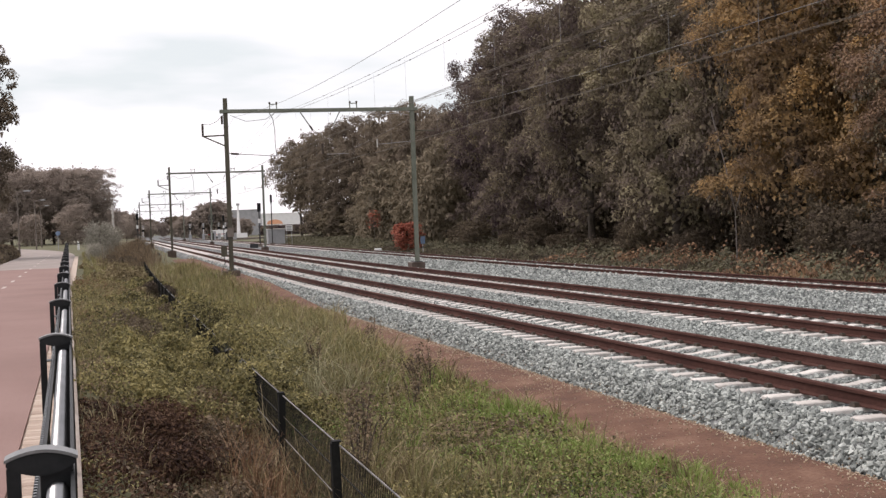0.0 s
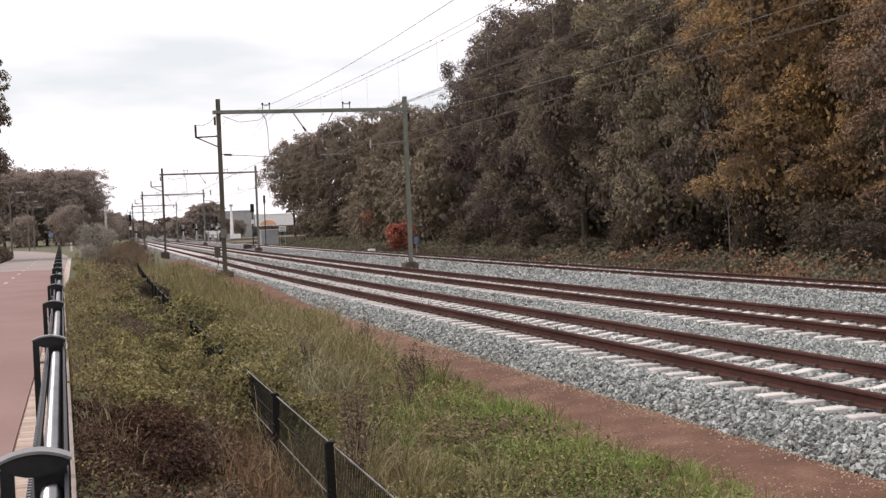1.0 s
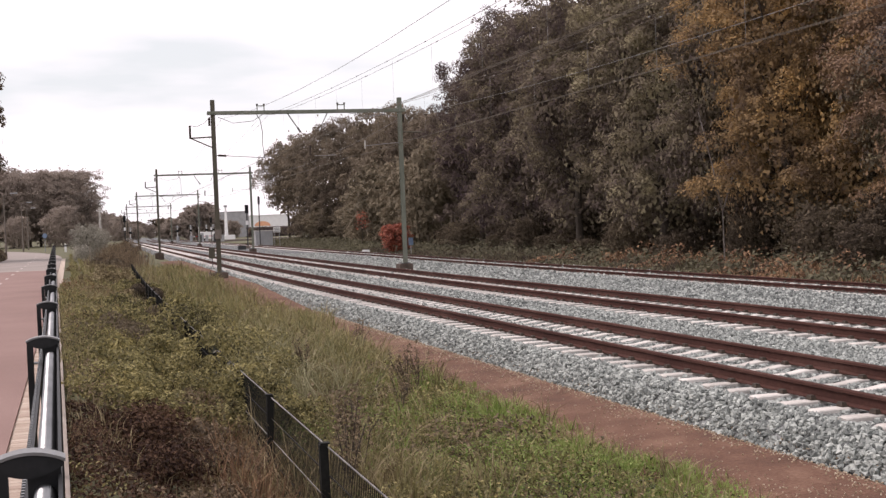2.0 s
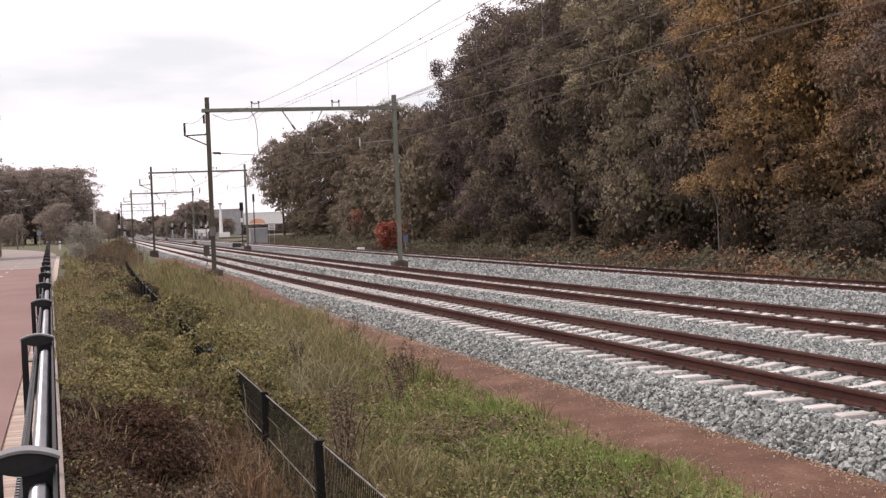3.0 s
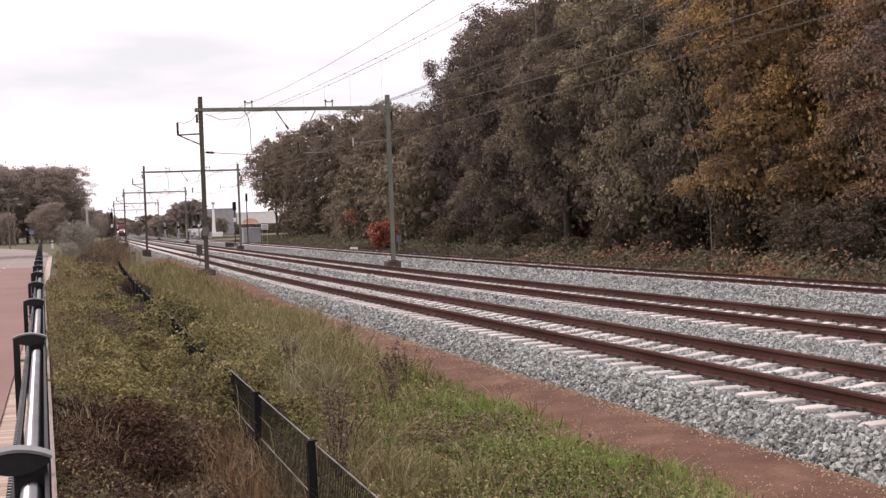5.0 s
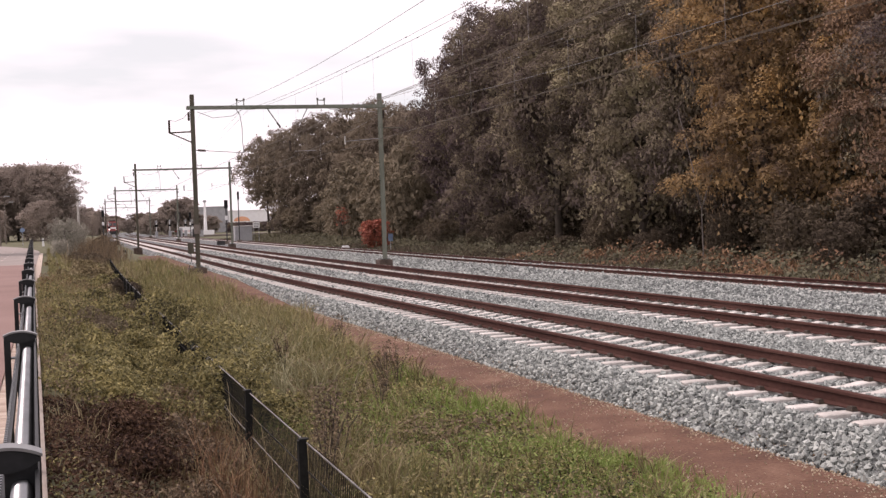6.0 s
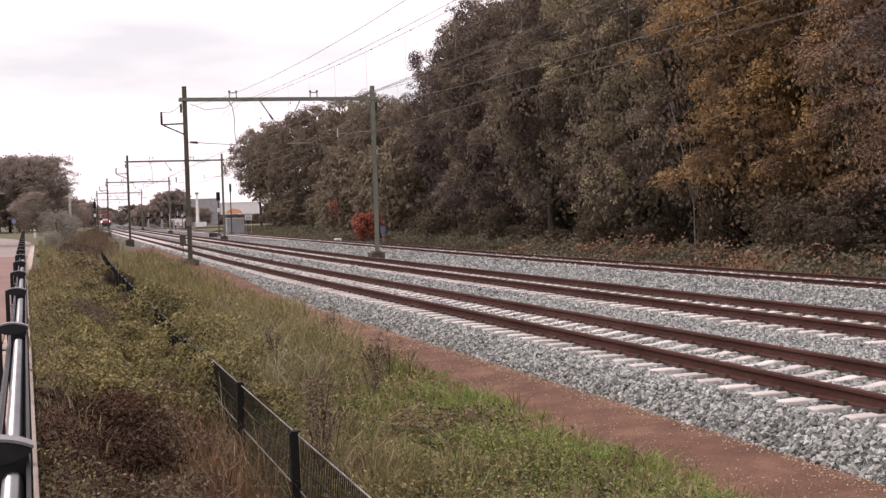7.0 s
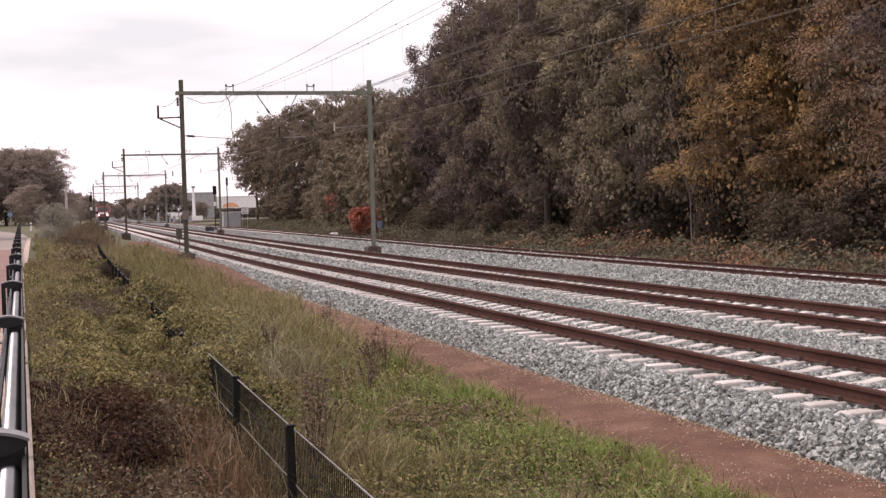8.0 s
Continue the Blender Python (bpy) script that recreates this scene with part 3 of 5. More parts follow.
    for x in (-0.17, SPAN + 0.17):
        part("insulator", rod((x, 0, 7.30), (x, 0, 6.92), 0.05), M["clip"], e)
    # feeder arm on the left mast
    bm = rod((-0.1, 0, 6.42), (-1.05, 0, 6.38), 0.035)
    rod((-0.1, 0, 5.95), (-1.0, 0, 6.36), 0.03, bm)
    part("feeder_arm", bm, M["mast_brown"], e)
    part("feeder_insulator", rod((-1.05, 0, 6.36), (-1.05, 0, 6.95), 0.05), M["clip"], e)
    V, F = sweep([[(-1.05, 0, 6.95), (-0.75, 0, 6.9), (-0.4, 0, 7.05), (-0.12, 0, 7.35)],
                  [(0.2, -0.18, 7.3), (0.9, -0.18, 7.02), (1.8, -0.18, 7.1), (2.3, -0.18, 7.45)]], 0.014)
    link("jumper_cable", V, F, M["wire_dark"], e)
    if detail:
        bm = box((-0.32, -0.12, 1.15), (0.26, 0.2, 0.5))
        sb = part("switch_box", bm, M["mast_brown"], e, "small brown switch box on the mast", bevel=0.015)
        V, F = sweep([[(-0.32, -0.12, 0.9), (-0.3, -0.12, 0.6), (-0.42, -0.12, 0.3), (-0.35, -0.1, -0.1)]], 0.018)
        link("cable", V, F, M["rubber"], sb)
        bm = box((0.0, -0.16, 2.0), (0.3, 0.03, 0.42))
        part("number_plate", bm, M["old_concrete"], e)


for gy in GANTRY_Y:
    make_gantry(gy, gy == 58.5)


def make_wires():
    for n, (cx, tz) in enumerate(TRACKS[:2]):
        e = tagged(base("overhead_line"), "copper contact wires hung from a carrier cable", "overhead wire", "overhead lines")
        CW, MW, DR = [[], []], [[], []], []
        for g0, g1 in zip(GANTRY_Y, GANTRY_Y[1:]):
            for i in range(17):
                y = g0 + (g1 - g0) * i / 16
                u = 2 * i / 16 - 1
                z = 6.65 + 0.75 * u * u
                x = cx + float(bend(y)) + 0.12 * u
                for k in (0, 1):
                    CW[k].append((x + (k - .5) * 0.09, y, 5.45))
                    MW[k].append((x + (k - .5) * 0.30, y, z))
                if 0 < i < 16:
                    DR.append([(x, y, 5.45), (x, y, z)])
        for k in (0, 1):
            link("contact_wire", *sweep([CW[k]], 0.007), M["wire"], e)
            link("carrier_cable", *sweep([MW[k]], 0.0055), M["wire"], e)
        for d in DR[:40]:
            x, y, z = d[1]
            o = link("dropper", *sweep([d], 0.003, 4), M["wire_dark"], e)
            for k in (-0.15, 0.15):
                link("clamp", *sweep([[(x + k, y - 0.05, z), (x + k, y + 0.05, z)]], 0.016, 5), M["wire_dark"], o)
    for name, x, z0, sg, lab in (("feeder_wire", XA + OL + 0.22, 6.1, 1.15, "thin grey feeder wire between the masts"), ("return_wire", XA + OL + SPAN + 0.15, 6.55, 0.7, "thin grey return wire on the masts")):
        pts = []
        for g0, g1 in zip(GANTRY_Y, GANTRY_Y[1:]):
            for i in range(13):
                y = g0 + (g1 - g0) * i / 12
                u = 2 * i / 12 - 1
                pts.append((x + float(bend(y)), y, z0 + sg * u * u))
        o = link(name, *sweep([pts], 0.006), M["wire_dark"])
        tagged(o, lab, "overhead wire")


make_wires()

# ---------------------------------------------------------------- railing along the path


def make_railing():
    e = tagged(base("railing", -0.075, 0, 0.56, 0.55), "black steel railing with a polished tube handrail", "railing")
    first = None
    for i in range(25):
        y = -9.38 + 3.0 * i
        if i == 0:
            p = base("post")
            p.parent = e
            bm = bmesh.new()       # rounded cap plate, arched on top
            N = 14
            rings = []
            for s in (-1, 1):
                top = [bm.verts.new((-0.060 + 0.132 * k / N, s * 0.026, 1.185 + 0.017 * (1 - (2 * k / N - 1) ** 2) + 0.004)) for k in range(N + 1)]
                bot = [bm.verts.new((-0.060 + 0.132 * k / N, s * 0.026, 1.183 - 0.022 * (1 - (2 * k / N - 1) ** 2))) for k in range(N + 1)]
                rings.append((top, bot))
            (t0, b0), (t1, b1) = rings
            for k in range(N):
                bm.faces.new((t0[k], t0[k + 1], t1[k + 1], t1[k]))
                bm.faces.new((b0[k + 1], b0[k], b1[k], b1[k + 1]))
                bm.faces.new((t0[k + 1], t0[k], b0[k], b0[k + 1]))
                bm.faces.new((t1[k], t1[k + 1], b1[k + 1], b1[k]))
            bm.faces.new((t0[0], t1[0], b1[0], b0[0]))
            bm.faces.new((t0[N], b0[N], b1[N], t1[N]))
            part("cap", bm, M["black"], p, "black arched cap")
            V = []
            for s in (-1, 1):
                for dz in (0, 0.006):
                    V += [(-0.063 + 0.138 * k / N, s * 0.030, 1.190 + 0.017 * (1 - (2 * k / N - 1) ** 2) + dz) for k in range(N + 1)]
            F, n1 = [], N + 1
            for k in range(N):
                F += [(n1 + k, n1 + k + 1, 3 * n1 + k + 1, 3 * n1 + k), (k + 1, k, 2 * n1 + k, 2 * n1 + k + 1),
                      (k, k + 1, n1 + k + 1, n1 + k), (2 * n1 + k + 1, 2 * n1 + k, 3 * n1 + k, 3 * n1 + k + 1)]
            link("cap_plate", V, F, M["capm"], p)
            part("upright", box((-0.047, 0, 0.59), (0.026, 0.046, 1.18)), M["black"], p, bevel=0.003)
            part("upright", box((0.034, 0, 0.59), (0.064, 0.018, 1.18)), M["black"], p, bevel=0.003)
            part("bolt", rod((-0.04, 0, 1.10), (0.0, 0, 1.10), 0.006), M["galv"], p)
            part("foot_plate", box((0, 0, 0.008), (0.2, 0.16, 0.016)), M["black"], p, bevel=0.003)
            first = p
        else:
            p = copy_thing(first, pose(0, 0, 0))
            p.parent = e
        p.matrix_basis = pose(0, y, 0)
    bm = rod((0.034, -9.8, 1.125), (0.034, 64, 1.125), 0.021, seg=28)
    part("handrail_tube", bm, M["galv"], e, "polished grey tube", smooth=True)
    for x, z, w, hh in ((0.064, 1.12, 0.008, 0.085), (-0.006, 1.10, 0.018, 0.03)):
        part("side_rail", box((x, 27, z), (w, 74, hh)), M["black"], e)
    bm = bmesh.new()               # perforated light strip beside the tube
    for k in range(420):
        box((-0.010, 1.0 + k * 0.03, 1.116), (0.007, 0.011, 0.004), bm)
    part("perforated_strip", bm, M["galv"], e)
    for z in (0.25, 0.6):
        part("lower_rail", rod((0.04, -9.8, z), (0.04, 64, z), 0.012), M["black"], e)


make_railing()

# ---------------------------------------------------------------- mesh fence


def make_fence():
    e = tagged(base("mesh_fence"), "dark welded mesh fence overgrown with dry weeds", "fence")

    def fx(y):
        return 1.68 + 0.011 * (y - 9) + 0.00021 * (y - 9) ** 2
    ys = [3.9, 6.4, 8.9, 11.75, 14.25, 16.75, 19.45] + [19.45 + 2.55 * k for k in range(1, 19)]
    top = 0.64
    mesh = None
    for i, y in enumerate(ys):
        z0 = -0.5
        bm = box((fx(y), y, (top + z0) / 2), (0.062, 0.062, top - z0), m=Matrix.Rotation(radians(random.uniform(-1.2, 1.2)), 4, 'Y'))
        box((fx(y), y, top + 0.006), (0.07, 0.07, 0.012), bm)
        part("post", bm, M["fence"], e, bevel=0.004)
        if i + 1 == len(ys):
            break
        y1 = ys[i + 1]
        a, b = Vector((fx(y) + 0.03, y, 0)), Vector((fx(y1) + 0.03, y1, 0))
        n = 46 if y < 30 else 40
        paths = [[(a.x + (b.x - a.x) * k / n, a.y + (b.y - a.y) * k / n, -0.38), (a.x + (b.x - a.x) * k / n, a.y + (b.y - a.y) * k / n, top - 0.015)] for k in range(1, n)]
        link("wire_panel", *sweep(paths, 0.0037 if y < 30 else 0.011, 4), M["fence"], e)["kind"] = "stuff"
        for z in (top - 0.02, 0.42, 0.22, 0.02, -0.18):
            r = 0.0065 if z > 0.5 else 0.005
            link("rod", *sweep([[(a.x - .010, a.y, z), (b.x - .010, b.y, z)]], r, 5), M["fence_rod" if z > 0.5 or z == 0.22 else "fence"], e)


make_fence()

# ---------------------------------------------------------------- trees and shrubs


def tree_mesh(h, r, trunk_h, count, leaf, spread=1.0, low=0.12):
    """Clump centres filling a tall uneven crown, with leaf sprays on them; the trunk with limbs."""
    L = 48                                       # billowing lobes over an undercut dome, each of several clumps
    z = low + (0.97 - low) * ((np.arange(L) + rng.uniform(0.0, 1.0, L)) / L) ** 0.85
    prof = np.where(z < 0.45, 0.64 + 0.76 * z, 1.03 * np.sqrt(np.clip(1 - (np.maximum(z - 0.6, 0) / 0.41) ** 2, 0.02, 1)))
    th = np.arange(L) * 2.399 + rng.uniform(-0.4, 0.4, L)
    rr = r * prof * rng.uniform(0.52, 0.92, L) * spread
    lobe = np.stack([rr * np.cos(th), rr * np.sin(th), z * h * 0.92], 1)
    lrad = rng.uniform(0.22, 0.44, L) * r
    K = L * 9
    own = np.repeat(np.arange(L), 9)
    d = rng.normal(0, 1, (K, 3))
    d /= np.linalg.norm(d, axis=1, keepdims=True)
    d[:, 2] = np.where(d[:, 2] < -0.3, -d[:, 2], d[:, 2])
    c = lobe[own] + d * (lrad[own] * rng.uniform(0.62, 0.92, K))[:, None] * np.array([1, 1, 0.85])
    rad = lrad[own] * rng.uniform(0.24, 0.44, K)
    P, Nn = clump_cloud(c, rad, count)
    inner = rng.integers(0, L, count // 8)
    Pi = lobe[inner] * np.array([0.75, 0.75, 1.0]) + rng.normal(0, 0.42, (len(inner), 3)) * lrad[inner][:, None]
    sizes = np.concatenate([np.full(count, leaf), np.full(len(inner), leaf * 2.0)])
    crown = sprays(np.concatenate([P, Pi]), np.concatenate([Nn, Pi * [1, 1, 0]]), sizes)
    V, F = [], []

    def limb(a, b, r0, r1, wob=0.15):
        a, b = Vector(a), Vector(b)
        n = 5
        s = len(V)
        for i in range(n + 1):
            t = i / n
            p = a.lerp(b, t) + Vector((rng.normal(0, wob), rng.normal(0, wob), 0)) * (0 < i < n)
            d = (b - a).normalized()
            u = d.orthogonal().normalized()
            w = d.cross(u)
            for k in range(7):
                an = 2 * math.pi * k / 7
                V.append(tuple(p + (u * math.cos(an) + w * math.sin(an)) * (r0 + (r1 - r0) * t)))
        for i in range(n):
            for k in range(7):
                F.append((s + i * 7 + k, s + i * 7 + (k + 1) % 7, s + (i + 1) * 7 + (k + 1) % 7, s + (i + 1) * 7 + k))
    limb((0, 0, -0.5), (0, 0, h * 0.8), 0.016 * h, 0.003 * h, 0.1)
    for k in rng.choice(K, 14, replace=False):
        e = c[k]
        zz = max(trunk_h * 0.6, e[2] * rng.uniform(0.45, 0.7))
        limb((0, 0, min(zz, h * 0.7)), tuple(e * [0.8, 0.8, 1]), 0.0045 * h, 0.001 * h)
    return crown, (V, F)


def make_tree(name, h, r, leafmat, count, leaf, label, category="tree", bark="bark", trunk_h=3.0, low=0.12, group=""):
    e = base(name)
    (cv, cf), (tv, tf) = tree_mesh(h, r, trunk_h, count, leaf, low=low)
    link("trunk", tv, tf, M[bark], e, smooth=True)
    link("crown", cv, cf, M[leafmat], e)
    return tagged(e, label, category, group)


def place(ob, first, x, y, z, s, rz, sz=None):
    m = pose(x, y, z, 0, 0, rz) @ Matrix.Diagonal((s, s, sz or s, 1))
    if first:
        ob.matrix_basis = m
        return ob
    return copy_thing(ob, m)


def make_woods():
    G = "trees of the wood beside the railway"
    back = [make_tree("oak_tree", 18, 4.8, "leaf", 7000, 0.25, "tall dark green oak deep in the wood", group=G) for _ in range(2)]
    close = [make_tree("oak_tree", 18, 4.7, "leaf", 62000, 0.058, "tall dark olive oak at the edge of the wood", group=G) for _ in range(2)]
    big = [make_tree("oak_tree", 18, 4.6, "leaf", 42000, 0.075, "tall dark green oak at the edge of the wood", group=G) for _ in range(4)]
    used = set()

    def put(v, k, *a):
        place(v[k], (id(v), k) not in used, *a)
        used.add((id(v), k))
    # the dense near wood, front row then back row: y, x, scale
    row = [(36, 31.2, 0.9), (40, 35.8, 0.98), (64, 31.5, 0.95), (70, 33.5, 1.0), (77, 32.0, 0.95), (84, 34.2, 1.02), (91, 33.0, 1.0), (98, 35.0, 1.02), (105, 34.5, 0.98),
           (58.4, 32.8, 1.0), (111, 37.0, 0.95), (46, 35.5, 1.0)]
    for i, (y, x, s) in enumerate(row):
        put(*((close, i % 2) if y < 59 else (big, i % 4)), x, y, -0.4, s, (i * 77) % 360, s * (random.uniform(1.05, 1.13) if y < 80 else 1.02 if y < 100 else 0.95))
    for i in range(12):
        y = 26 + i * 8
        put(back, i % 2, 41 + random.uniform(-1, 1.5), y, -0.4, 1.05, i * 51, 1.22 if y < 80 else 0.9)
    gold = [make_tree("autumn_tree", 17, 4.4, "leaf_gold", 68000, 0.056, "tall tree with golden brown autumn leaves", group=G) for _ in range(2)]
    for i, (x, y, s) in enumerate(((31.8, 51.8, 1.05), (34.4, 49.0, 1.05))):
        put(gold, i % 2, x, y, -0.4, s, i * 130, s)
    copper = make_tree("copper_tree", 17, 4.4, "leaf_copper", 62000, 0.056, "tall tree with dull copper-brown leaves", group=G)
    copper.matrix_basis = pose(33.6, 43.4, -0.4)
    # the further wood beyond the shrubs: y, x, scale, height
    far = [make_tree("oak_tree", 17, 5.2, "leaf_far", 27000, 0.118, "broad olive green oak in the further wood", low=0.05, group=G) for _ in range(3)]
    for i, (y, x, s, sz) in enumerate(((207, 38.2, 1.05, 1.10), (196, 40.8, 1.05, 1.15), (186, 42.6, 1.05, 1.08), (176, 43, 0.95, 1.02), (166, 43.5, 0.95, 0.96), (157, 43.5, 0.9, 0.9), (148, 43.5, 0.85, 0.86), (139, 42.5, 0.8, 0.8), (130, 42, 0.8, 0.8), (121, 41, 0.85, 0.82),
                                              (220, 50, 1.0, 0.85), (190, 54, 1.1, 0.9), (170, 53, 1.0, 0.9), (150, 52, 1.0, 0.86), (134, 50, 1.0, 0.9))):
        put(far, i % 3, x, y, -0.4, s, i * 67, sz)
    edge = make_tree("oak_tree", 17, 5.2, "leaf_far", 27000, 0.118, "broad olive oak overhanging the end of the wood", low=0.36, group=G)
    edge.matrix_basis = pose(35.9, 214, -0.4) @ Matrix.Diagonal((0.95, 0.95, 1.0, 1))
    # dark low growth between the side track and the further wood
    n = 24000
    y = rng.uniform(96, 222, n)
    x = rng.uniform(24.6, 36, n) + np.maximum(0, y - 60) * 0.023
    q = patch(x, y, 0.16, 140.0)
    top = np.clip((x - 24.4 - (y - 60) * 0.023) / 6, 0.12, 1) * np.clip(0.75 + q, 0.3, 1.4)
    V, F = leaves(np.stack([x, y, -0.5 + 0.9 * top * rng.uniform(0, 1, n) ** 0.6], 1), np.tile([-0.3, -0.5, 1.0], (n, 1)), np.full(n, 0.15), 0.7)
    tagged(link("undergrowth", V, F, M["undergrowth"]), "low dark green undergrowth before the further wood", "undergrowth", kind="stuff")
    # undergrowth and shrubs in front of the trunks
    sh = [make_tree("shrub", 4.2, 2.2, "leaf_olive", 6500, 0.078, "olive and brown shrub at the foot of the trees", "shrub", low=0.05, group="shrubs at the wood's edge") for _ in range(3)]
    spots = [(29.0 + 2.6 * (k % 2), 28 + 3.2 * k, 0.55 + 0.3 * random.random() + 0.25 * (k % 2)) for k in range(25)]
    spots += [(35.5, 29 + 6.5 * k, 0.9 + 0.35 * random.random()) for k in range(13)] + [(38.5, 40 + 5 * k, 1.3 + 0.3 * random.random()) for k in range(13)]
    for i, (x, y, s) in enumerate(spots):
        put(sh, i % 3, x + (y - 40) * 0.03 + random.uniform(-.6, 1.4), y + random.uniform(-1, 1), -0.5, s * random.uniform(0.8, 1.25), i * 83, s * random.uniform(0.6, 1.3))
    sh = [make_tree("shrub", 4.2, 2.2, "leaf_pale", 9500, 0.076, "pale olive shrub before the further wood", "shrub", low=0.05, group="shrubs at the wood's edge") for _ in range(2)]
    for i, (x, y, s, sz) in enumerate(((34.0, 122, 1.2, 1.3), (35.5, 128, 1.45, 1.55), (36.5, 136, 1.5, 1.7), (36.3, 144, 1.45, 1.5), (35.8, 152, 1.3, 1.25), (38.0, 160, 1.3, 1.2), (38.8, 170, 1.3, 1.0), (33.2, 115, 1.2, 1.5), (40, 182, 1.2, 0.9), (38.8, 196, 1.1, 0.8), (39.6, 207, 1.2, 1.0))):
        put(sh, i % 2, x, y, -0.5, s, i * 59, sz)
    rb = make_tree("red_shrub", 2.6, 1.0, "leaf_red", 4500, 0.06, "scarlet autumn shrub beside the track", "shrub", low=0.05)
    rb.matrix_basis = pose(26.9, 106, -0.45) @ Matrix.Diagonal((1.45, 1.2, 1.0, 1))
    r2 = make_tree("red_shrub", 4.2, 0.9, "leaf_red", 260, 0.07, "sparse red shrub among olive bushes", "shrub", low=0.5)
    r2.matrix_basis = pose(31.5, 139, -0.3)
    # bare pale stem at the wood's edge
    e = tagged(base("dead_tree", 29.3, 53.2, -0.4), "thin pale leafless tree leaning at the wood's edge", "tree")
    V, F = sweep([[(0, 0, 0), (0, 0.05, 2.5), (-0.35, 0.2, 4.6), (-0.95, 0.3, 7.2)], [(0, 0.05, 2.6), (-0.7, -0.1, 4.2)], [(0, 0.05, 2.5), (0.5, -0.1, 4.1)]], 0.032, 6)
    link("trunk", V, F, M["bark_pale"], e, smooth=True)


make_woods()


def blades(name, x, y, z, hgt, wid, lean, material, label):
    n = len(x)
    az = rng.uniform(0, 2 * np.pi, n)
    side = np.stack([np.cos(az), np.sin(az), 0 * az], 1) * wid[:, None]
    la = rng.uniform(0, 2 * np.pi, n)
    ld = np.stack([np.cos(la), np.sin(la), 0 * la], 1) * (lean * hgt)[:, None]
    p = np.stack([x, y, z], 1)
    up = np.array([0, 0, 1.0])
    v = np.stack([p - side, p + side, p + ld * 0.35 + up * (hgt * 0.6)[:, None] + side * 0.7, p + ld * 0.35 + up * (hgt * 0.6)[:, None] - side * 0.7, p + ld + up * (hgt * (1 - 0.25 * lean))[:, None]], 1).reshape(-1, 3)
    i = np.arange(n)[:, None] * 5
    f = np.concatenate([i + [0, 1, 2], i + [0, 2, 3], i + [3, 2, 4]], 0)
    return tagged(link(name, v, f, material), label, "grass", kind="stuff")


def make_left_side():
    t = make_tree("oak_tree", 17, 4.6, "leaf_far", 34000, 0.115, "tall oak standing beside the cycle path", low=0.2)
    t.matrix_basis = pose(-8.5, 95, 0.3)
    G = "trees of the copse beyond the path"
    v = [make_tree("poplar_tree", 15, 5.0, "leaf_hazed", 22000, 0.108, "dense dull green tree in the far copse", group=G) for _ in range(2)]
    spots = [(-13, 226), (-9, 232), (-4.5, 228), (-0.2, 230), (-16, 236), (-6.5, 240), (-20, 230), (-2.5, 250), (-11, 221), (-3, 224), (1.6, 229)]
    for i, (x, y) in enumerate(spots):
        s = random.uniform(0.95, 1.03)
        place(v[i % 2], i < 2, x, y, 0.2, s * (0.6 if x > 8 else 1.06), i * 71, s * (0.62 if x > 8 else 0.96))
    for x, y, s in ((9.6, 290, 0.36), (7.2, 278, 0.40), (5.4, 250, 0.40)):
        place(v[1], False, x, y, 0.1, s, y, s)
    b = make_tree("brown_shrub", 6.6, 3.0, "leaf_hazed", 15000, 0.078, "round shrub before the copse, paled as by haze", "shrub", low=0.05)
    b.matrix_basis = pose(-0.8, 205, 0.2)
    for x, y, k in ((-7.5, 208, 0.8), (-13, 212, 0.9), (-19, 208, 0.8)):
        place(b, False, x, y, 0.2, k, y * 7)
    w = make_tree("willow_bush", 2.6, 1.25, "leaf_grey", 9000, 0.034, "pale grey-green willow bush on the bank", "shrub", low=0.03)
    w.matrix_basis = pose(1.25, 92, 0.0) @ Matrix.Diagonal((1.0, 1.0, 1.15, 1))
    place(w, False, 2.0, 99, 0.0, 0.9, 90)
    place(w, False, 0.75, 84, 0.1, 0.5, 40)
    br = make_tree("brown_thicket", 1.8, 0.9, "leaf_brown", 4500, 0.026, "reddish brown thicket on the bank", "shrub", low=0.03)
    for i, (x, y, s) in enumerate(((2.8, 86, 0.95), (3.5, 90, 1.05), (2.3, 80, 0.7), (3.1, 78, 0.65), (4.3, 98, 1.1), (2.6, 70, 0.45))):
        place(br, i == 0, x, y, -0.15, s, i * 50)
    n = 4200
    y = rng.uniform(64, 100, n)
    x = 2.2 + 0.05 * (y - 66) + rng.normal(0, 0.7, n)
    blades("thicket_stems", x, y, ground_z(x, y) - 0.05, rng.uniform(0.5, 1.5, n) * np.clip((y - 55) / 25, 0.5, 1.2), np.full(n, 0.014), rng.uniform(0.05, 0.5, n), M["leaf_brown"], "brown upright stems of dead weeds")
    # low hedge beyond the path
    n = 9000
    y = rng.uniform(62, 165, n)
    e = -np.maximum(0, y - 95) ** 2 * 0.0016
    a = rng.uniform(0, np.pi, n)
    x = -5.6 + e + 0.95 * np.cos(a) * rng.uniform(.8, 1.1, n)
    z = 0.5 + 0.85 * np.sin(a) * rng.uniform(.75, 1.1, n)
    V, F = leaves(np.stack([x, y, z], 1), np.stack([np.cos(a), 0 * a, np.sin(a)], 1), np.full(n, 0.16))
    tagged(link("hedge", V, F, M["leaf_olive"]), "low olive green hedge along the cycle path", "hedge")


make_left_side()

# ---------------------------------------------------------------- grass and weeds


def field(x0, x1, y0, y1, dens):
    n = int((x1 - x0) * (y1 - y0) * dens)
    x, y = rng.uniform(x0, x1, n), rng.uniform(y0, y1, n)
    return x + bend(y) * np.clip((x - 1) / 5, 0, 1), y


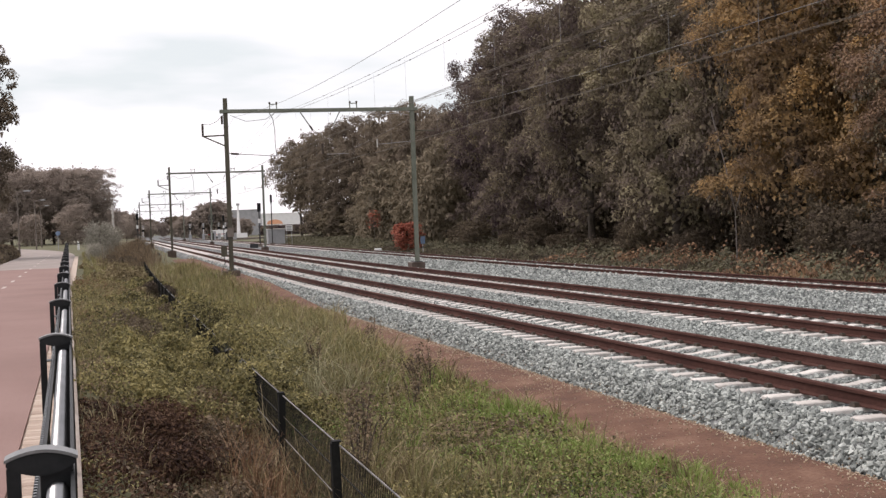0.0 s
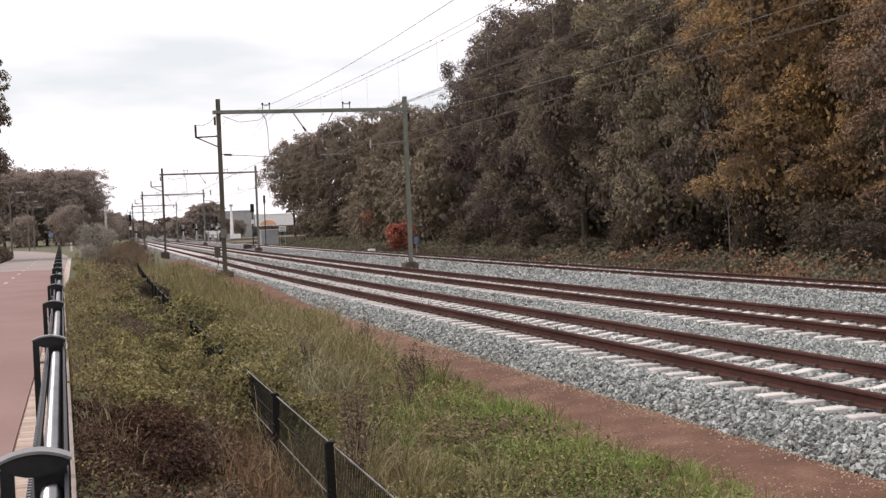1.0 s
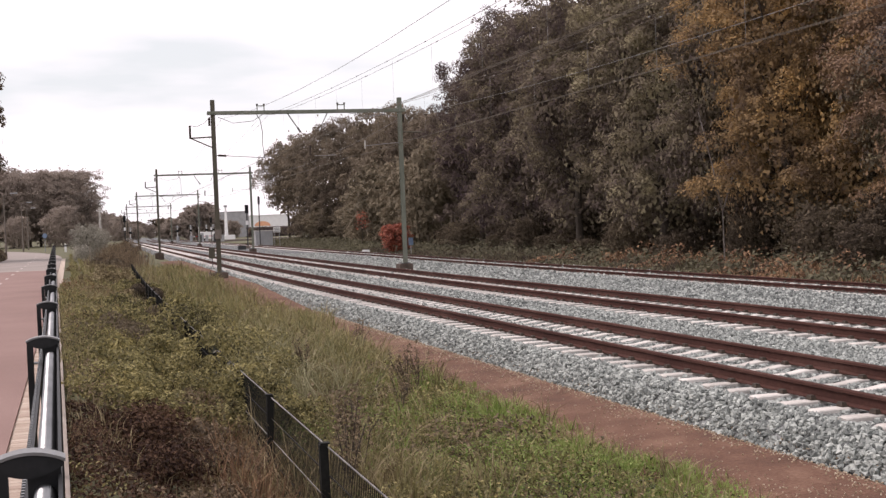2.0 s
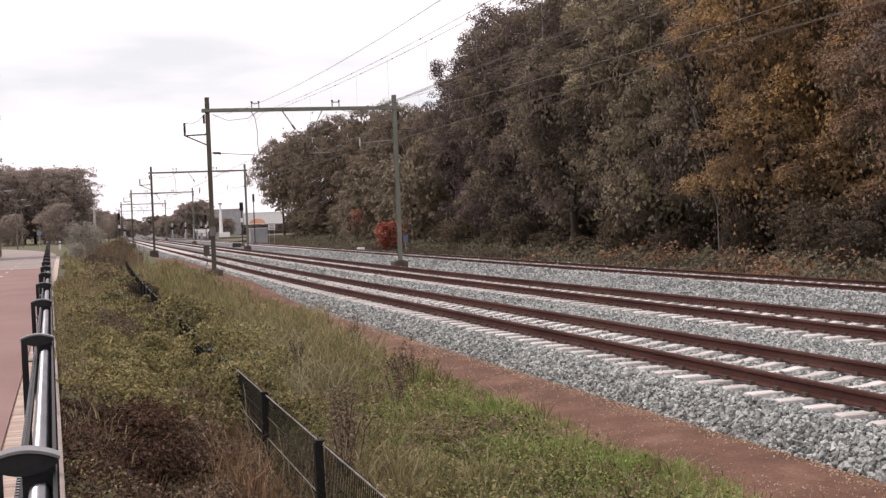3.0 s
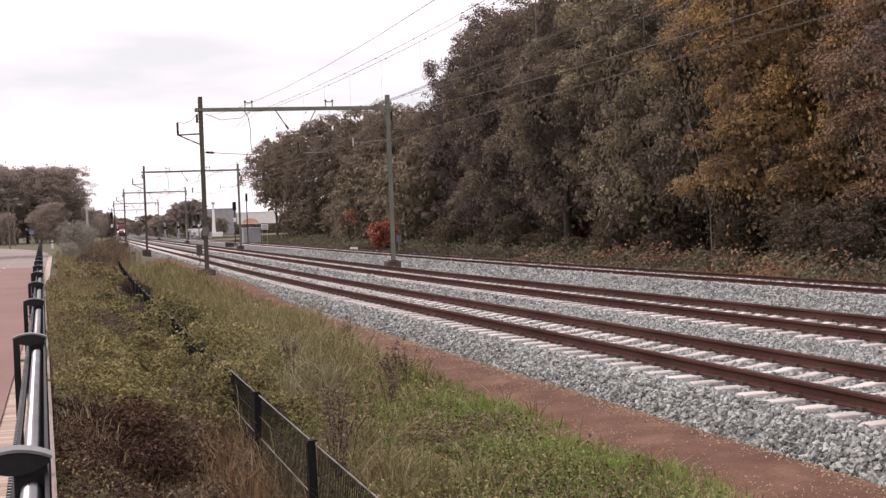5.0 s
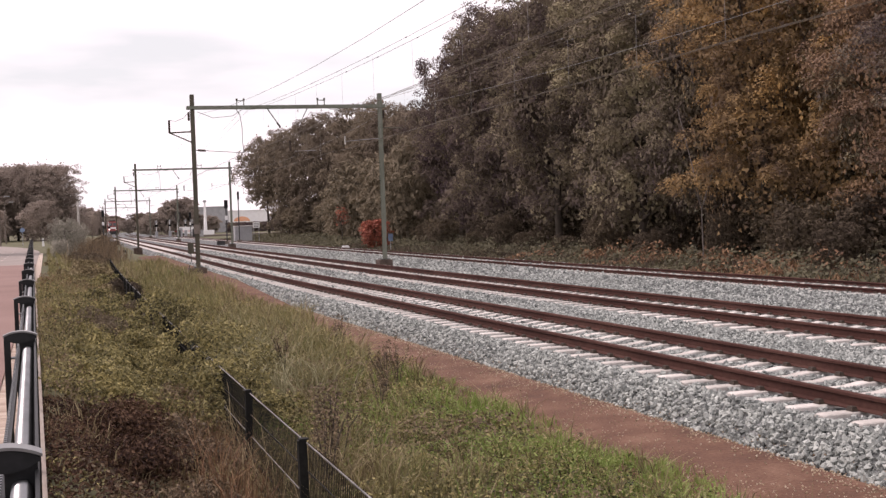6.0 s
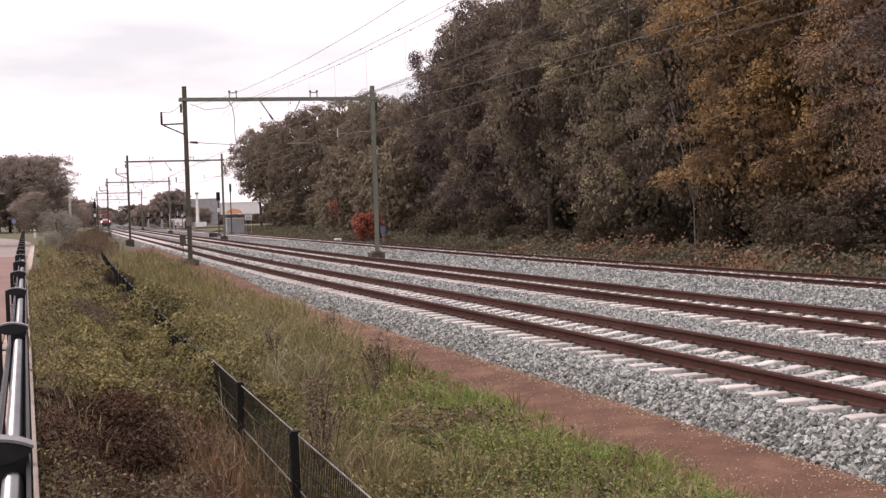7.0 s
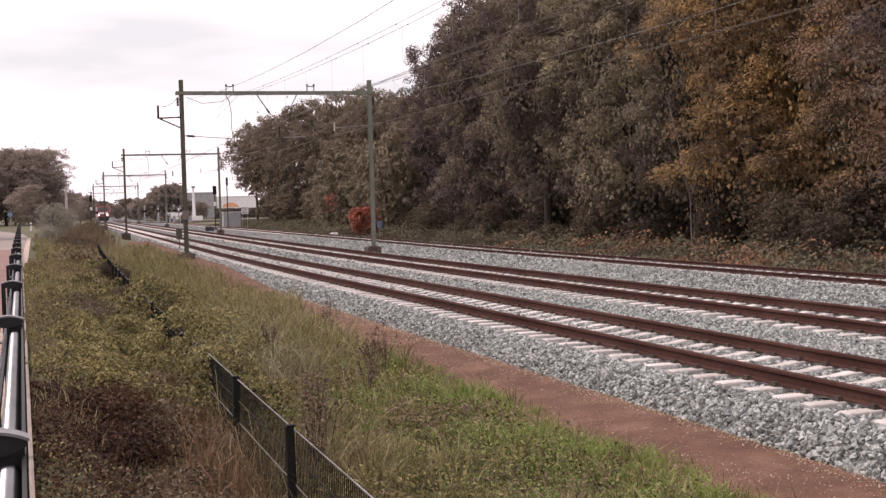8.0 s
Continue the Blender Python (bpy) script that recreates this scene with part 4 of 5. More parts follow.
def make_grass():
    XS, YS = [], []
    for a in ((0.1, 6.6, -8, 6.5, 160), (1.4, 6.6, 6.5, 13, 900), (1.4, 6.6, 13, 22, 560), (1.4, 6.9, 22, 36, 300), (0.8, 6.9, 36, 75, 130)):
        x, y = field(*a)
        XS.append(x)
        YS.append(y)
    x, y = np.concatenate(XS), np.concatenate(YS)
    lim = 5.88 + 0.30 * patch(x * 0, y, 0.7, 15.0) + 0.25 * patch(x, y, 2.6, 17.0)
    lim = lim + 0.35 * np.clip((y - 22) / 8, 0, 1) + 0.5 * np.clip((y - 31) / 6, 0, 1) - 0.55 * np.clip((y - 52) / 5, 0, 1)
    keep = x - bend(y) * np.clip((x - 1) / 5, 0, 1) < lim
    x, y = x[keep], y[keep]
    # blades drawn together into tufts
    tx, ty = np.floor(x / 0.21), np.floor(y / 0.27)
    hsh = np.abs(np.sin(tx * 12.9898 + ty * 78.233) * 43758.5453) % 1
    hsh2 = np.abs(np.sin(tx * 39.3467 + ty * 11.135) * 24634.6345) % 1
    pull = rng.uniform(0.0, 0.75, len(x)) * (hsh > 0.25)
    x = x + ((tx + 0.2 + 0.6 * hsh) * 0.21 - x) * pull
    y = y + ((ty + 0.2 + 0.6 * hsh2) * 0.27 - y) * pull
    q = patch(x, y, 0.55, 3.0)
    q2 = patch(x, y, 1.7, 9.0)
    z = ground_z(x, y) - 0.05
    lx = x - bend(y) * np.clip((x - 1) / 5, 0, 1)
    green = np.clip((lx - 2.6) / 2.2, 0, 1) * np.clip((26 - y) / 10, 0, 1)       # lush by the dirt strip near by
    kind = 0.45 * rng.uniform(0, 1, len(x)) + 0.55 * (np.abs(np.sin(tx * 7.13 + ty * 51.7) * 9631.7) % 1)
    fresh = kind < green * 0.62 + 0.10
    dry = (~fresh) & (kind > 0.84 - 0.2 * (q2 > 0.1) - 0.25 * np.clip((3.6 - lx) / 2, 0, 1))
    mid = ~(fresh | dry)
    edge_fade = np.clip((6.2 + 0.7 * (y > 31) - lx) / 0.7, 0.4, 1) * (0.5 + 1.1 * hsh2 ** 1.5)
    base_h = (0.20 + 0.22 * np.clip(q + 0.35, 0, 1) + 0.10 * (y > 22)) * edge_fade
    for sel, m, lab, k in ((fresh, "fresh", "fresh green grass by the dirt strip", 0.8), (mid, "grass", "rough meadow grass on the bank", 1.0), (dry, "straw", "dry straw-coloured stems in the grass", 1.2)):
        n = sel.sum()
        hh = base_h[sel] * rng.uniform(0.5, 1.3, n) * k
        w = np.clip(0.0045 + 0.00022 * y[sel], 0.005, 0.018)
        blades("grass", x[sel], y[sel], z[sel], hh, w, rng.uniform(0.1, 0.9, n), M[m], lab)
    # broad-leaved weeds low in the grass
    x, y = field(1.6, 5.6, 7, 40, 170)
    keep = patch(x, y, 0.8, 21.0) > 0.0
    x, y = x[keep], y[keep]
    z = ground_z(x, y) + rng.uniform(0.02, 0.2, len(x))
    V, F = leaves(np.stack([x, y, z], 1), np.tile([0, 0, 1.0], (len(x), 1)), np.full(len(x), 0.014) + 0.0009 * y, 0.7)
    tagged(link("weeds", V, F, M["bramble"]), "broad-leaved weeds scattered in the grass", "weeds", kind="stuff")
    x, y = field(2.2, 5.4, 12, 30, 380)
    keep = patch(x, y, 0.5, 120.0) + 0.5 * patch(x, y, 1.9, 121.0) > 0.12
    x, y = x[keep], y[keep]
    V, F = leaves(np.stack([x, y, ground_z(x, y) + rng.uniform(0.05, 0.3, len(x))], 1), np.tile([0, 0, 1.0], (len(x), 1)), np.full(len(x), 0.016) + 0.0007 * y, 0.8)
    tagged(link("weeds", V, F, M["leaf_brown"]), "withered brown weeds flattened in the grass", "weeds", kind="stuff")
    for cx, cy in ((3.3, 21), (3.7, 22.5), (4.2, 24), (3.0, 25), (4.6, 22), (3.9, 27), (3.4, 19.2), (4.8, 28), (2.9, 30), (3.1, 17.6), (3.7, 18.4), (4.3, 20), (4.9, 25), (3.4, 23.4), (5.2, 30), (4.1, 30.5), (5.0, 22.8), (2.7, 26.5)):
        n = 95
        x, y = cx + rng.normal(0, 0.3, n), cy + rng.normal(0, 0.5, n)
        blades("tussock", x, y, ground_z(x, y), rng.uniform(0.45, 0.95, n), np.full(n, 0.008), rng.uniform(0.5, 1.3, n), M["pale_grass" if cx < 4.0 else "grass"], "tall arching tussock of pale grass")
    # grass verge between railing and the bushes
    x, y = field(0.05, 0.9, 25, 110, 160)
    blades("grass", x, y, ground_z(x, y) - 0.02, rng.uniform(0.1, 0.35, len(x)), np.full(len(x), 0.014), rng.uniform(0.1, 0.8, len(x)), M["grass"], "rough verge grass beside the railing")
    # rank herbs in the hollow between railing and fence
    for a, m, lab, k in (((0.0, 1.7, 9, 16, 110), "straw", "dry stems in the hollow", 0.7), ((0.0, 1.7, 14.5, 18, 300), "grass", "rank grass in the hollow", 0.8), ((0.0, 1.9, 16, 40, 230), "straw", "dry stems in the hollow", 1.1), ((0.0, 1.9, 16, 40, 330), "grass", "rank grass in the hollow", 1.1)):
        x, y = field(*a)
        x = x - 0.0096 * y * np.clip(1 - x, 0, 1)
        keep = patch(x, y, 0.9, 60.0 + len(m)) > -0.12
        x, y = x[keep], y[keep]
        hh = rng.uniform(0.2, 0.75, len(x)) * k * np.clip(0.45 + x * 0.6, 0.3, 1)
        blades("herbs", x, y, ground_z(x, y) - 0.03, hh, 0.004 + 0.0002 * y, rng.uniform(0.1, 0.9, len(x)), M[m], lab)
    # small leaves of herbs at all heights over the bank and the hollow
    # the maroon ones bring painted shade into the hollow and along the railing
    for a, hmax, m, size, lab in (((-0.05, 0.75, 9, 13, 1700), 0.2, "maroon", 0.017, "withered herbs by the railing, darkened as shade"), ((-0.05, 0.95, 5, 9.6, 1300), 0.2, "maroon", 0.018, "withered herbs by the railing, darkened as shade"), ((-0.05, 1.6, 5, 9.6, 420), 0.26, "bramble", 0.015, "leafy herbs by the railing"), ((0.3, 1.6, 5, 9.6, 500), 0.24, "leaf_brown", 0.017, "withered herbs in the hollow"), ((0.2, 1.7, 6.5, 9.6, 160), 0.4, "leaf_brown", 0.02, "withered herbs in the hollow"), ((0.9, 1.75, 8, 14, 260), 0.42, "bramble", 0.014, "leafy herbs in the hollow"), ((0.05, 1.75, 13, 22, 1300), 0.8, "bramble", 0.019, "leafy herbs in the hollow"), ((0.05, 1.9, 22, 44, 480), 0.75, "bramble", 0.026, "leafy herbs in the hollow"),
                                  ((0.05, 0.75, 9.4, 13, 900), 0.24, "maroon", 0.015, "withered herbs in the hollow"), ((0.7, 1.6, 7.2, 12.5, 1100), 0.34, "leaf_brown", 0.018, "withered herbs in the hollow"), ((0.05, 1.75, 13, 22, 800), 0.6, "leaf_brown", 0.017, "withered herbs in the hollow"), ((2.0, 5.2, 8.5, 18, 650), 0.34, "bramble", 0.020, "broad-leaved weeds on the bank"), ((1.9, 4.6, 8, 20, 420), 0.36, "leaf_brown", 0.018, "withered weeds on the bank"), ((2.0, 5.3, 8.5, 16, 260), 0.12, "ivy", 0.02, "dark low leaves on the bank"), ((0.1, 1.8, 20, 46, 300), 0.75, "russet", 0.022, "russet weeds in the hollow"), ((1.9, 5.4, 8, 18, 420), 0.32, "fresh", 0.017, "leafy herbs on the bank"), ((1.9, 5.7, 18, 42, 260), 0.42, "bramble", 0.024, "leafy herbs on the bank")):
        x, y = field(*a)
        q = patch(x, y, 0.8, 77.0 + size * 900)
        keep = q > -0.42
        x, y, q = x[keep], y[keep], q[keep]
        x = x - 0.0096 * y * np.clip(1 - x, 0, 1)
        z = ground_z(x, y) + hmax * np.clip(q + 0.55, 0.2, 1) * rng.uniform(0, 1, len(x)) ** 0.7 * np.clip(0.5 + x * 0.6, 0.4, 1)
        V, F = leaves(np.stack([x, y, z], 1), np.tile([0, 0, 1.0], (len(x), 1)), np.full(len(x), size), 0.8)
        tagged(link("herbs", V, F, M[m]), lab, "herbs", kind="stuff")
    # russet weeds and rough grass before the wood
    x = rng.uniform(23.6, 29.5, 15000)
    y = rng.uniform(24, 120, 15000)
    x = x + np.maximum(0, y - 40) * 0.035
    q = patch(x, y, 0.22, 40.0)
    for sel, m, k, lab in (((q > 0.15) & (y < 66), "russet", 1.0, "russet dead weeds along the wood"), ((q <= 0.15) | (y >= 66), "leaf_olive", 0.8, "rough olive grass along the wood")):
        n = sel.sum()
        hh = rng.uniform(0.2, 0.8, n) * k * np.clip((x[sel] - 23.2) / 4, 0.25, 1)
        blades("weeds", x[sel], y[sel], np.full(n, -0.5), hh, np.full(n, 0.03), rng.uniform(0.2, 1.0, n), M[m], lab)


make_grass()


def make_wood_edge():
    """Leafy low growth between the side track and the wood: dark green, with russet clumps."""
    n = 26000
    x = rng.uniform(23.9, 30.5, n)
    y = rng.uniform(30, 112, n)
    q = patch(x, y, 0.5, 170.0) + 0.5 * patch(x, y, 1.4, 171.0)
    top = np.clip((x - 23.4) / 4.5, 0.12, 1) * np.clip(0.55 + 1.3 * q, 0.12, 1.5)
    P = np.stack([x + np.maximum(0, y - 40) * 0.035, y, -0.48 + 0.95 * top * rng.uniform(0, 1, n) ** 0.6], 1)
    rus = (patch(x, y, 0.3, 172.0) > 0.08) & (y < 70) & (rng.uniform(0, 1, n) < 0.8)
    for sel, m, lab in ((~rus, "undergrowth", "low dark green herbs along the wood"), (rus, "russet", "russet withered bracken along the wood")):
        V, F = sprays(P[sel], np.tile([-0.5, -0.3, 1.0], (int(sel.sum()), 1)), np.full(int(sel.sum()), 0.085), 0.7)
        tagged(link("undergrowth", V, F, M[m]), lab, "undergrowth", kind="stuff")


make_wood_edge()


def make_brambles():
    """Bushy mounds in the hollow between railing and fence."""
    G = "bramble bushes along the fence"
    spots = [(0.75, 8.7, 0.25, 0.16, "leaf_brown"), (1.1, 9.9, 0.4, 0.25, "leaf_brown"), (0.5, 10.9, 0.4, 0.1, "maroon"), (1.25, 11.8, 0.35, 0.3, "leaf_brown"), (0.85, 12.6, 0.4, 0.36, "leaf_brown"), (0.4, 12.2, 0.4, 0.14, "maroon"),
             (0.9, 13.7, 0.55, 0.5, "bramble"), (0.4, 14.4, 0.45, 0.4, "bramble"), (1.35, 14.2, 0.45, 0.6, "leaf_brown"), (0.9, 15.6, 0.7, 0.75, "bramble"), (1.4, 15.9, 0.5, 0.75, "bramble"), (0.5, 16.8, 0.6, 0.65, "bramble"), (1.2, 17.4, 0.8, 0.95, "bramble"), (0.8, 19.0, 0.8, 0.9, "bramble"), (1.5, 19.8, 0.7, 0.9, "bramble"),
             (0.4, 20.5, 0.6, 0.65, "leaf_olive"), (1.1, 21.8, 0.9, 0.95, "bramble"), (0.5, 24, 0.8, 0.75, "bramble"), (1.5, 24.5, 0.8, 0.95, "leaf_olive"), (0.9, 27.5, 1.0, 0.58, "straw"), (1.6, 30, 0.9, 0.9, "leaf_olive"), (0.8, 33, 1.0, 0.8, "bramble"), (1.7, 36.5, 1.0, 0.61, "straw"),
             (0.9, 41, 1.1, 0.54, "straw"), (1.9, 45, 1.1, 0.8, "bramble"), (1.0, 50, 1.2, 0.54, "straw"), (2.0, 56, 1.3, 0.58, "straw"), (1.2, 63, 1.4, 0.58, "straw"), (2.0, 72, 1.4, 0.9, "leaf_olive"),
             (1.70, 14.3, 0.3, 1.25, "bramble"), (1.72, 15.6, 0.4, 1.4, "bramble"), (1.78, 17.4, 0.4, 1.15, "bramble"), (1.82, 21.5, 0.45, 1.4, "bramble"), (1.86, 23.4, 0.5, 1.4, "bramble"), (1.92, 25.6, 0.5, 1.4, "bramble"), (2.0, 33.5, 0.6, 0.95, "bramble"), (2.2, 42, 0.6, 0.95, "leaf_olive"),
             (2.3, 18.0, 0.5, 0.8, "bramble"), (2.6, 22.5, 0.7, 0.9, "bramble"), (2.9, 28.5, 0.8, 0.8, "bramble"), (2.95, 20.3, 0.6, 0.75, "bramble"), (3.4, 25.2, 0.7, 0.8, "bramble"), (2.5, 15.6, 0.4, 0.5, "bramble"), (3.2, 36, 0.9, 0.7, "bramble")]
    for x, y, r, h, m in spots:
        z0 = float(ground_z(np.array(x), np.array(float(y))))
        K = 26
        th = rng.uniform(0, 2 * np.pi, K)
        rr = r * np.sqrt(rng.uniform(0, 1, K))
        zc = h * rng.uniform(0.1, 0.95, K) * (1 - 0.5 * (rr / r) ** 2)
        c = np.stack([rr * np.cos(th), rr * np.sin(th) * 1.5, zc], 1)
        P, Nn = clump_cloud(c, rng.uniform(0.12, 0.3, K), int(7500 if y < 20 else 3500))
        e = tagged(base("bramble_bush", x, y, z0 - 0.05), {"bramble": "tangled green bramble bush with yellowing leaves", "leaf_brown": "withered brown bush in the hollow", "straw": "dry straw-coloured herb clump on the bank", "maroon": "withered maroon bush darkened as hollow shade", "leaf_olive": "dull olive bush on the bank"}[m], "bush", G)
        V, F = leaves(P, Nn, 0.011 + 0.0009 * y, 0.8, 0.5)
        link("foliage", V, F, M[m], e)
        st = [[(0, 0, 0), tuple(q * 0.6 + np.array([0, 0, .1])), tuple(q + np.array([0, 0, 0.15]))] for q in c[:9]]
        link("stems", *sweep(st, 0.006, 4), M["bark"], e)["kind"] = "stuff"
    # dry stalks along the fence and tall weeds beyond it
    n = 1000
    y = np.concatenate([rng.uniform(9.0, 14.0, n), rng.uniform(14, 30, n // 3)])
    x = 1.36 + rng.normal(0, 0.16, len(y)) + 0.011 * (y - 9)
    z = ground_z(x, y)
    blades("dry_stalks", x, y, z - 0.03, rng.uniform(0.2, 0.8, len(x)), np.full(len(x), 0.0045), rng.uniform(0.1, 0.9, len(x)), M["russet"], "dry reddish stalks leaning on the fence")
    n = 420
    y = rng.uniform(8, 15, n)
    x = 1.69 + 0.011 * (y - 9) + rng.normal(0, 0.035, n)
    blades("dry_stalks", x, y, ground_z(x, y) + rng.uniform(-0.05, 0.5, n), rng.uniform(0.2, 0.6, n), np.full(n, 0.003), rng.uniform(0.3, 1.2, n), M["straw"], "pale dry tendrils caught in the fence")
    for i, (sx, sy, hh) in enumerate(((2.55, 12.2, 1.0), (2.75, 12.6, 0.85), (2.4, 11.6, 0.8), (4.55, 17.6, 0.75), (5.0, 18.6, 0.7), (4.2, 16.6, 0.6), (3.6, 20.5, 0.8), (5.3, 24, 0.7))):
        e = tagged(base("dock_stalk", sx, sy, float(ground_z(np.array(sx), np.array(sy)))), "tall withered brown dock stalk in the grass", "weed", "withered stalks in the grass")
        st = []
        for k in range(5):
            dx, dy = random.uniform(-.22, .22), random.uniform(-.22, .22)
            st.append([(0, 0, 0), (dx * .5, dy * .5, hh * .6), (dx, dy, hh * random.uniform(.75, 1))])
        link("stem", *sweep(st, 0.006, 4), M["bark"], e)
        ends = np.array([p[1] for p in st] + [p[2] for p in st])
        for q in ends:
            n = 40
            P = np.stack([rng.normal(0, 0.02, n), rng.normal(0, 0.02, n), rng.uniform(-0.16, 0.16, n)], 1) + q
            link("seed_head", *leaves(P, np.tile([0, -0.5, 0.8], (n, 1)), np.full(n, 0.017), 0.9), M["leaf_brown"], e)["kind"] = "stuff"
    # ivy hanging on the fence posts
    for iy, z1, z0, k in ((14.2, 0.66, -0.2, 60), (15.0, 0.62, 0.3, 16), (16.75, 0.66, 0.1, 30), (19.5, 0.66, 0.3, 26)):
        ix = 1.68 + 0.011 * (iy - 9) + 0.00021 * (iy - 9) ** 2
        e = tagged(base("ivy", ix, iy, z0), "dark ivy vine climbing a fence post", "ivy", "ivy on the fence")
        hv = z1 - z0
        link("vine", *sweep([[(-0.02, -0.04, 0), (0.03, -0.05, hv * 0.5), (-0.01, -0.045, hv)]], 0.006, 4), M["bark"], e)
        P = np.stack([rng.normal(0, 0.035, k), rng.normal(-0.06, 0.03, k), hv * rng.uniform(0, 1.04, k)], 1)
        link("leaves", *leaves(P, np.tile([-0.2, -1.0, 0.5], (k, 1)), np.full(k, 0.034), 0.6, 0.8), M["ivy"], e)["kind"] = "stuff"


make_brambles()

# ---------------------------------------------------------------- far things


def street_lamp(x, y, h, side):
    e = tagged(base("street_lamp", x, y, 0.4), "slim grey street lamp beside the path", "street lamp", "street lamps")
    part("pole", rod((0, 0, 0), (0, 0, h), 0.09, seg=10, r2=0.05), M["old_concrete"], e)
    part("arm", rod((0, 0, h), (side * 0.7, 0, h + 0.12), 0.035), M["old_concrete"], e)
    part("lantern", box((side * 0.85, 0, h + 0.12), (0.6, 0.22, 0.12)), M["grey"], e, bevel=0.03)


def light_signal(x, y, h, white_plate, name="railway_signal", label="black railway light signal on a slim mast", pw=0.44):
    e = tagged(base(name, x, y, -0.1), label, "signal", "signals by the track")
    part("mast", rod((0, 0, 0), (0, 0, h), 0.07), M["dark"], e)
    part("back_plate", box((0, -0.06, h), (pw, 0.1, 1.0)), M["black"], e, bevel=0.049)
    for k in range(3):
        part("hood", rod((0, -0.11, h - 0.30 + k * 0.30), (0, -0.36, h - 0.30 + k * 0.30), pw * 0.3, seg=10), M["black"], e)
    if white_plate:
        part("sign_plate", box((0, -0.09, h - 1.6), (0.34, 0.03, 0.5)), M["white"], e)
    part("base_block", box((0, 0, 0.1), (0.5, 0.5, 0.3)), M["old_concrete"], e, bevel=0.03)


def crossing_post(x, y, lowered):
    e = tagged(base("crossing_post", x, y, 0.0), "level crossing barrier machine with warning lights", "crossing post", "level crossing posts")
    part("cabinet", box((0, 0, 0.6), (0.55, 0.7, 1.2)), M["grey"], e, bevel=0.03)
    part("pole", rod((0, 0, 1.2), (0, 0, 3.4), 0.06), M["white"], e)
    part("lamp_board", box((0, -0.08, 2.3), (0.6, 0.08, 0.4)), M["black"], e, bevel=0.03)
    for s in (-1, 1):
        part("cross_arm", box((0, -0.06, 3.1), (0.8, 0.03, 0.10), m=Matrix.Rotation(s * 0.6, 4, 'Y')), M["grey"], e)
    if lowered:
        for k in range(8):
            part("barrier_band", box((0.5 + 0.7 * k, 0, 1.0), (0.7, 0.08, 0.1)), M["signal_red"] if k % 2 else M["white"], e)


def make_far():
    for a in ((-5.3, 118, 5.6, 1), (-4.9, 150, 5.6, 1), (-5.2, 180, 5.6, 1)):
        street_lamp(*a)
    e = tagged(base("concrete_pole", 4.05, 172, 0.2), "plain pale concrete pole behind the willow bush", "pole")
    part("pole", rod((0, 0, 0), (0, 0, 5.6), 0.19, seg=10, r2=0.15), M["concrete"], e)
    part("cap", rod((0, 0, 5.6), (0, 0, 5.72), 0.2, seg=10), M["old_concrete"], e)
    e = tagged(base("round_sign", -2.55, 150, 0.3), "small round blue path sign on a post", "sign")
    part("post", rod((0, 0, 0), (0, 0, 2.2), 0.04), M["grey"], e)
    part("disc", rod((0, -0.05, 2.0), (0, -0.08, 2.0), 0.27, seg=20), M["blue"], e, "faded blue disc")
    e = tagged(base("bollard", -0.35, 140, 0.3), "white marker bollard in the grass", "bollard")
    part("post", box((0, 0, 0.5), (0.22, 0.18, 1.1)), M["white"], e, bevel=0.05)
    part("band", box((0, 0, 0.85), (0.23, 0.19, 0.12)), M["dark"], e)
    light_signal(20.2, 150, 4.6, True)
    light_signal(23.1, 160, 5.8, False, "crossing_signal", "tall slim black warning signal beside the crossing", 0.28)
    light_signal(8.5, 205, 4.6, True)
    light_signal(25.6, 240, 4.2, True)
    for x, y, low in ((21.2, 262, False), (24.4, 268, True), (27.0, 262, False), (29.2, 270, False), (12.2, 268, False)):
        crossing_post(x, y, low)
    for i, (x, y, h) in enumerate(((25.2, 258, 1.5), (26.4, 266, 1.9), (28.3, 258, 1.6), (30.4, 264, 1.3))):
        o = part("track_cabinet", box((0, 0, h / 2), (0.7, 0.6, h)), M["grey" if i % 2 else "dark"], None, bevel=0.05)
        o.matrix_basis = pose(x, y, -0.2)
        tagged(o, "small upright cabinet by the level crossing", "cabinet", "cabinets by the crossing")
    # loop-shaped sign by the crossing
    e = tagged(base("loop_sign", 24.9, 256, 0), "white post with an oval loop sign", "sign")
    part("post", rod((0, 0, 0), (0, 0, 3.0), 0.12), M["white"], e)
    pts = [(0.45 * math.cos(a), 0, 4.0 + 1.0 * math.sin(a)) for a in np.linspace(0, 2 * math.pi, 21)]
    link("loop", *sweep([pts], 0.09, 6), M["dark"], e)
    # crossing road
    V = [(-60, 276, 0.0), (120, 276, 0.0), (120, 284, 0.0), (-60, 284, 0.0), (-60, 276, -0.5), (120, 276, -0.5), (120, 284, -0.5), (-60, 284, -0.5)]
    r = link("road", V, [(0, 1, 2, 3), (0, 4, 5, 1), (2, 6, 7, 3)], M["old_concrete"])
    tagged(r, "grey road over the level crossing", "road", kind="structure")
    e = tagged(base("plate_sign", 26.4, 99, -0.4), "small dark blue-grey plate sign on a short post", "sign")
    part("post", rod((0, 0, 0), (0, 0, 1.3), 0.03), M["grey"], e)
    part("plate", box((0, -0.04, 1.05), (0.38, 0.03, 0.6)), M["blue"], e, bevel=0.01)
    # relay house of ribbed panels
    e = tagged(base("relay_house", 25.3, 172, -0.3), "light grey ribbed relay cabinet beside the track", "cabinet")
    part("body", box((0, 0, 1.1), (2.3, 1.6, 2.0)), M["grey"], e, bevel=0.02)
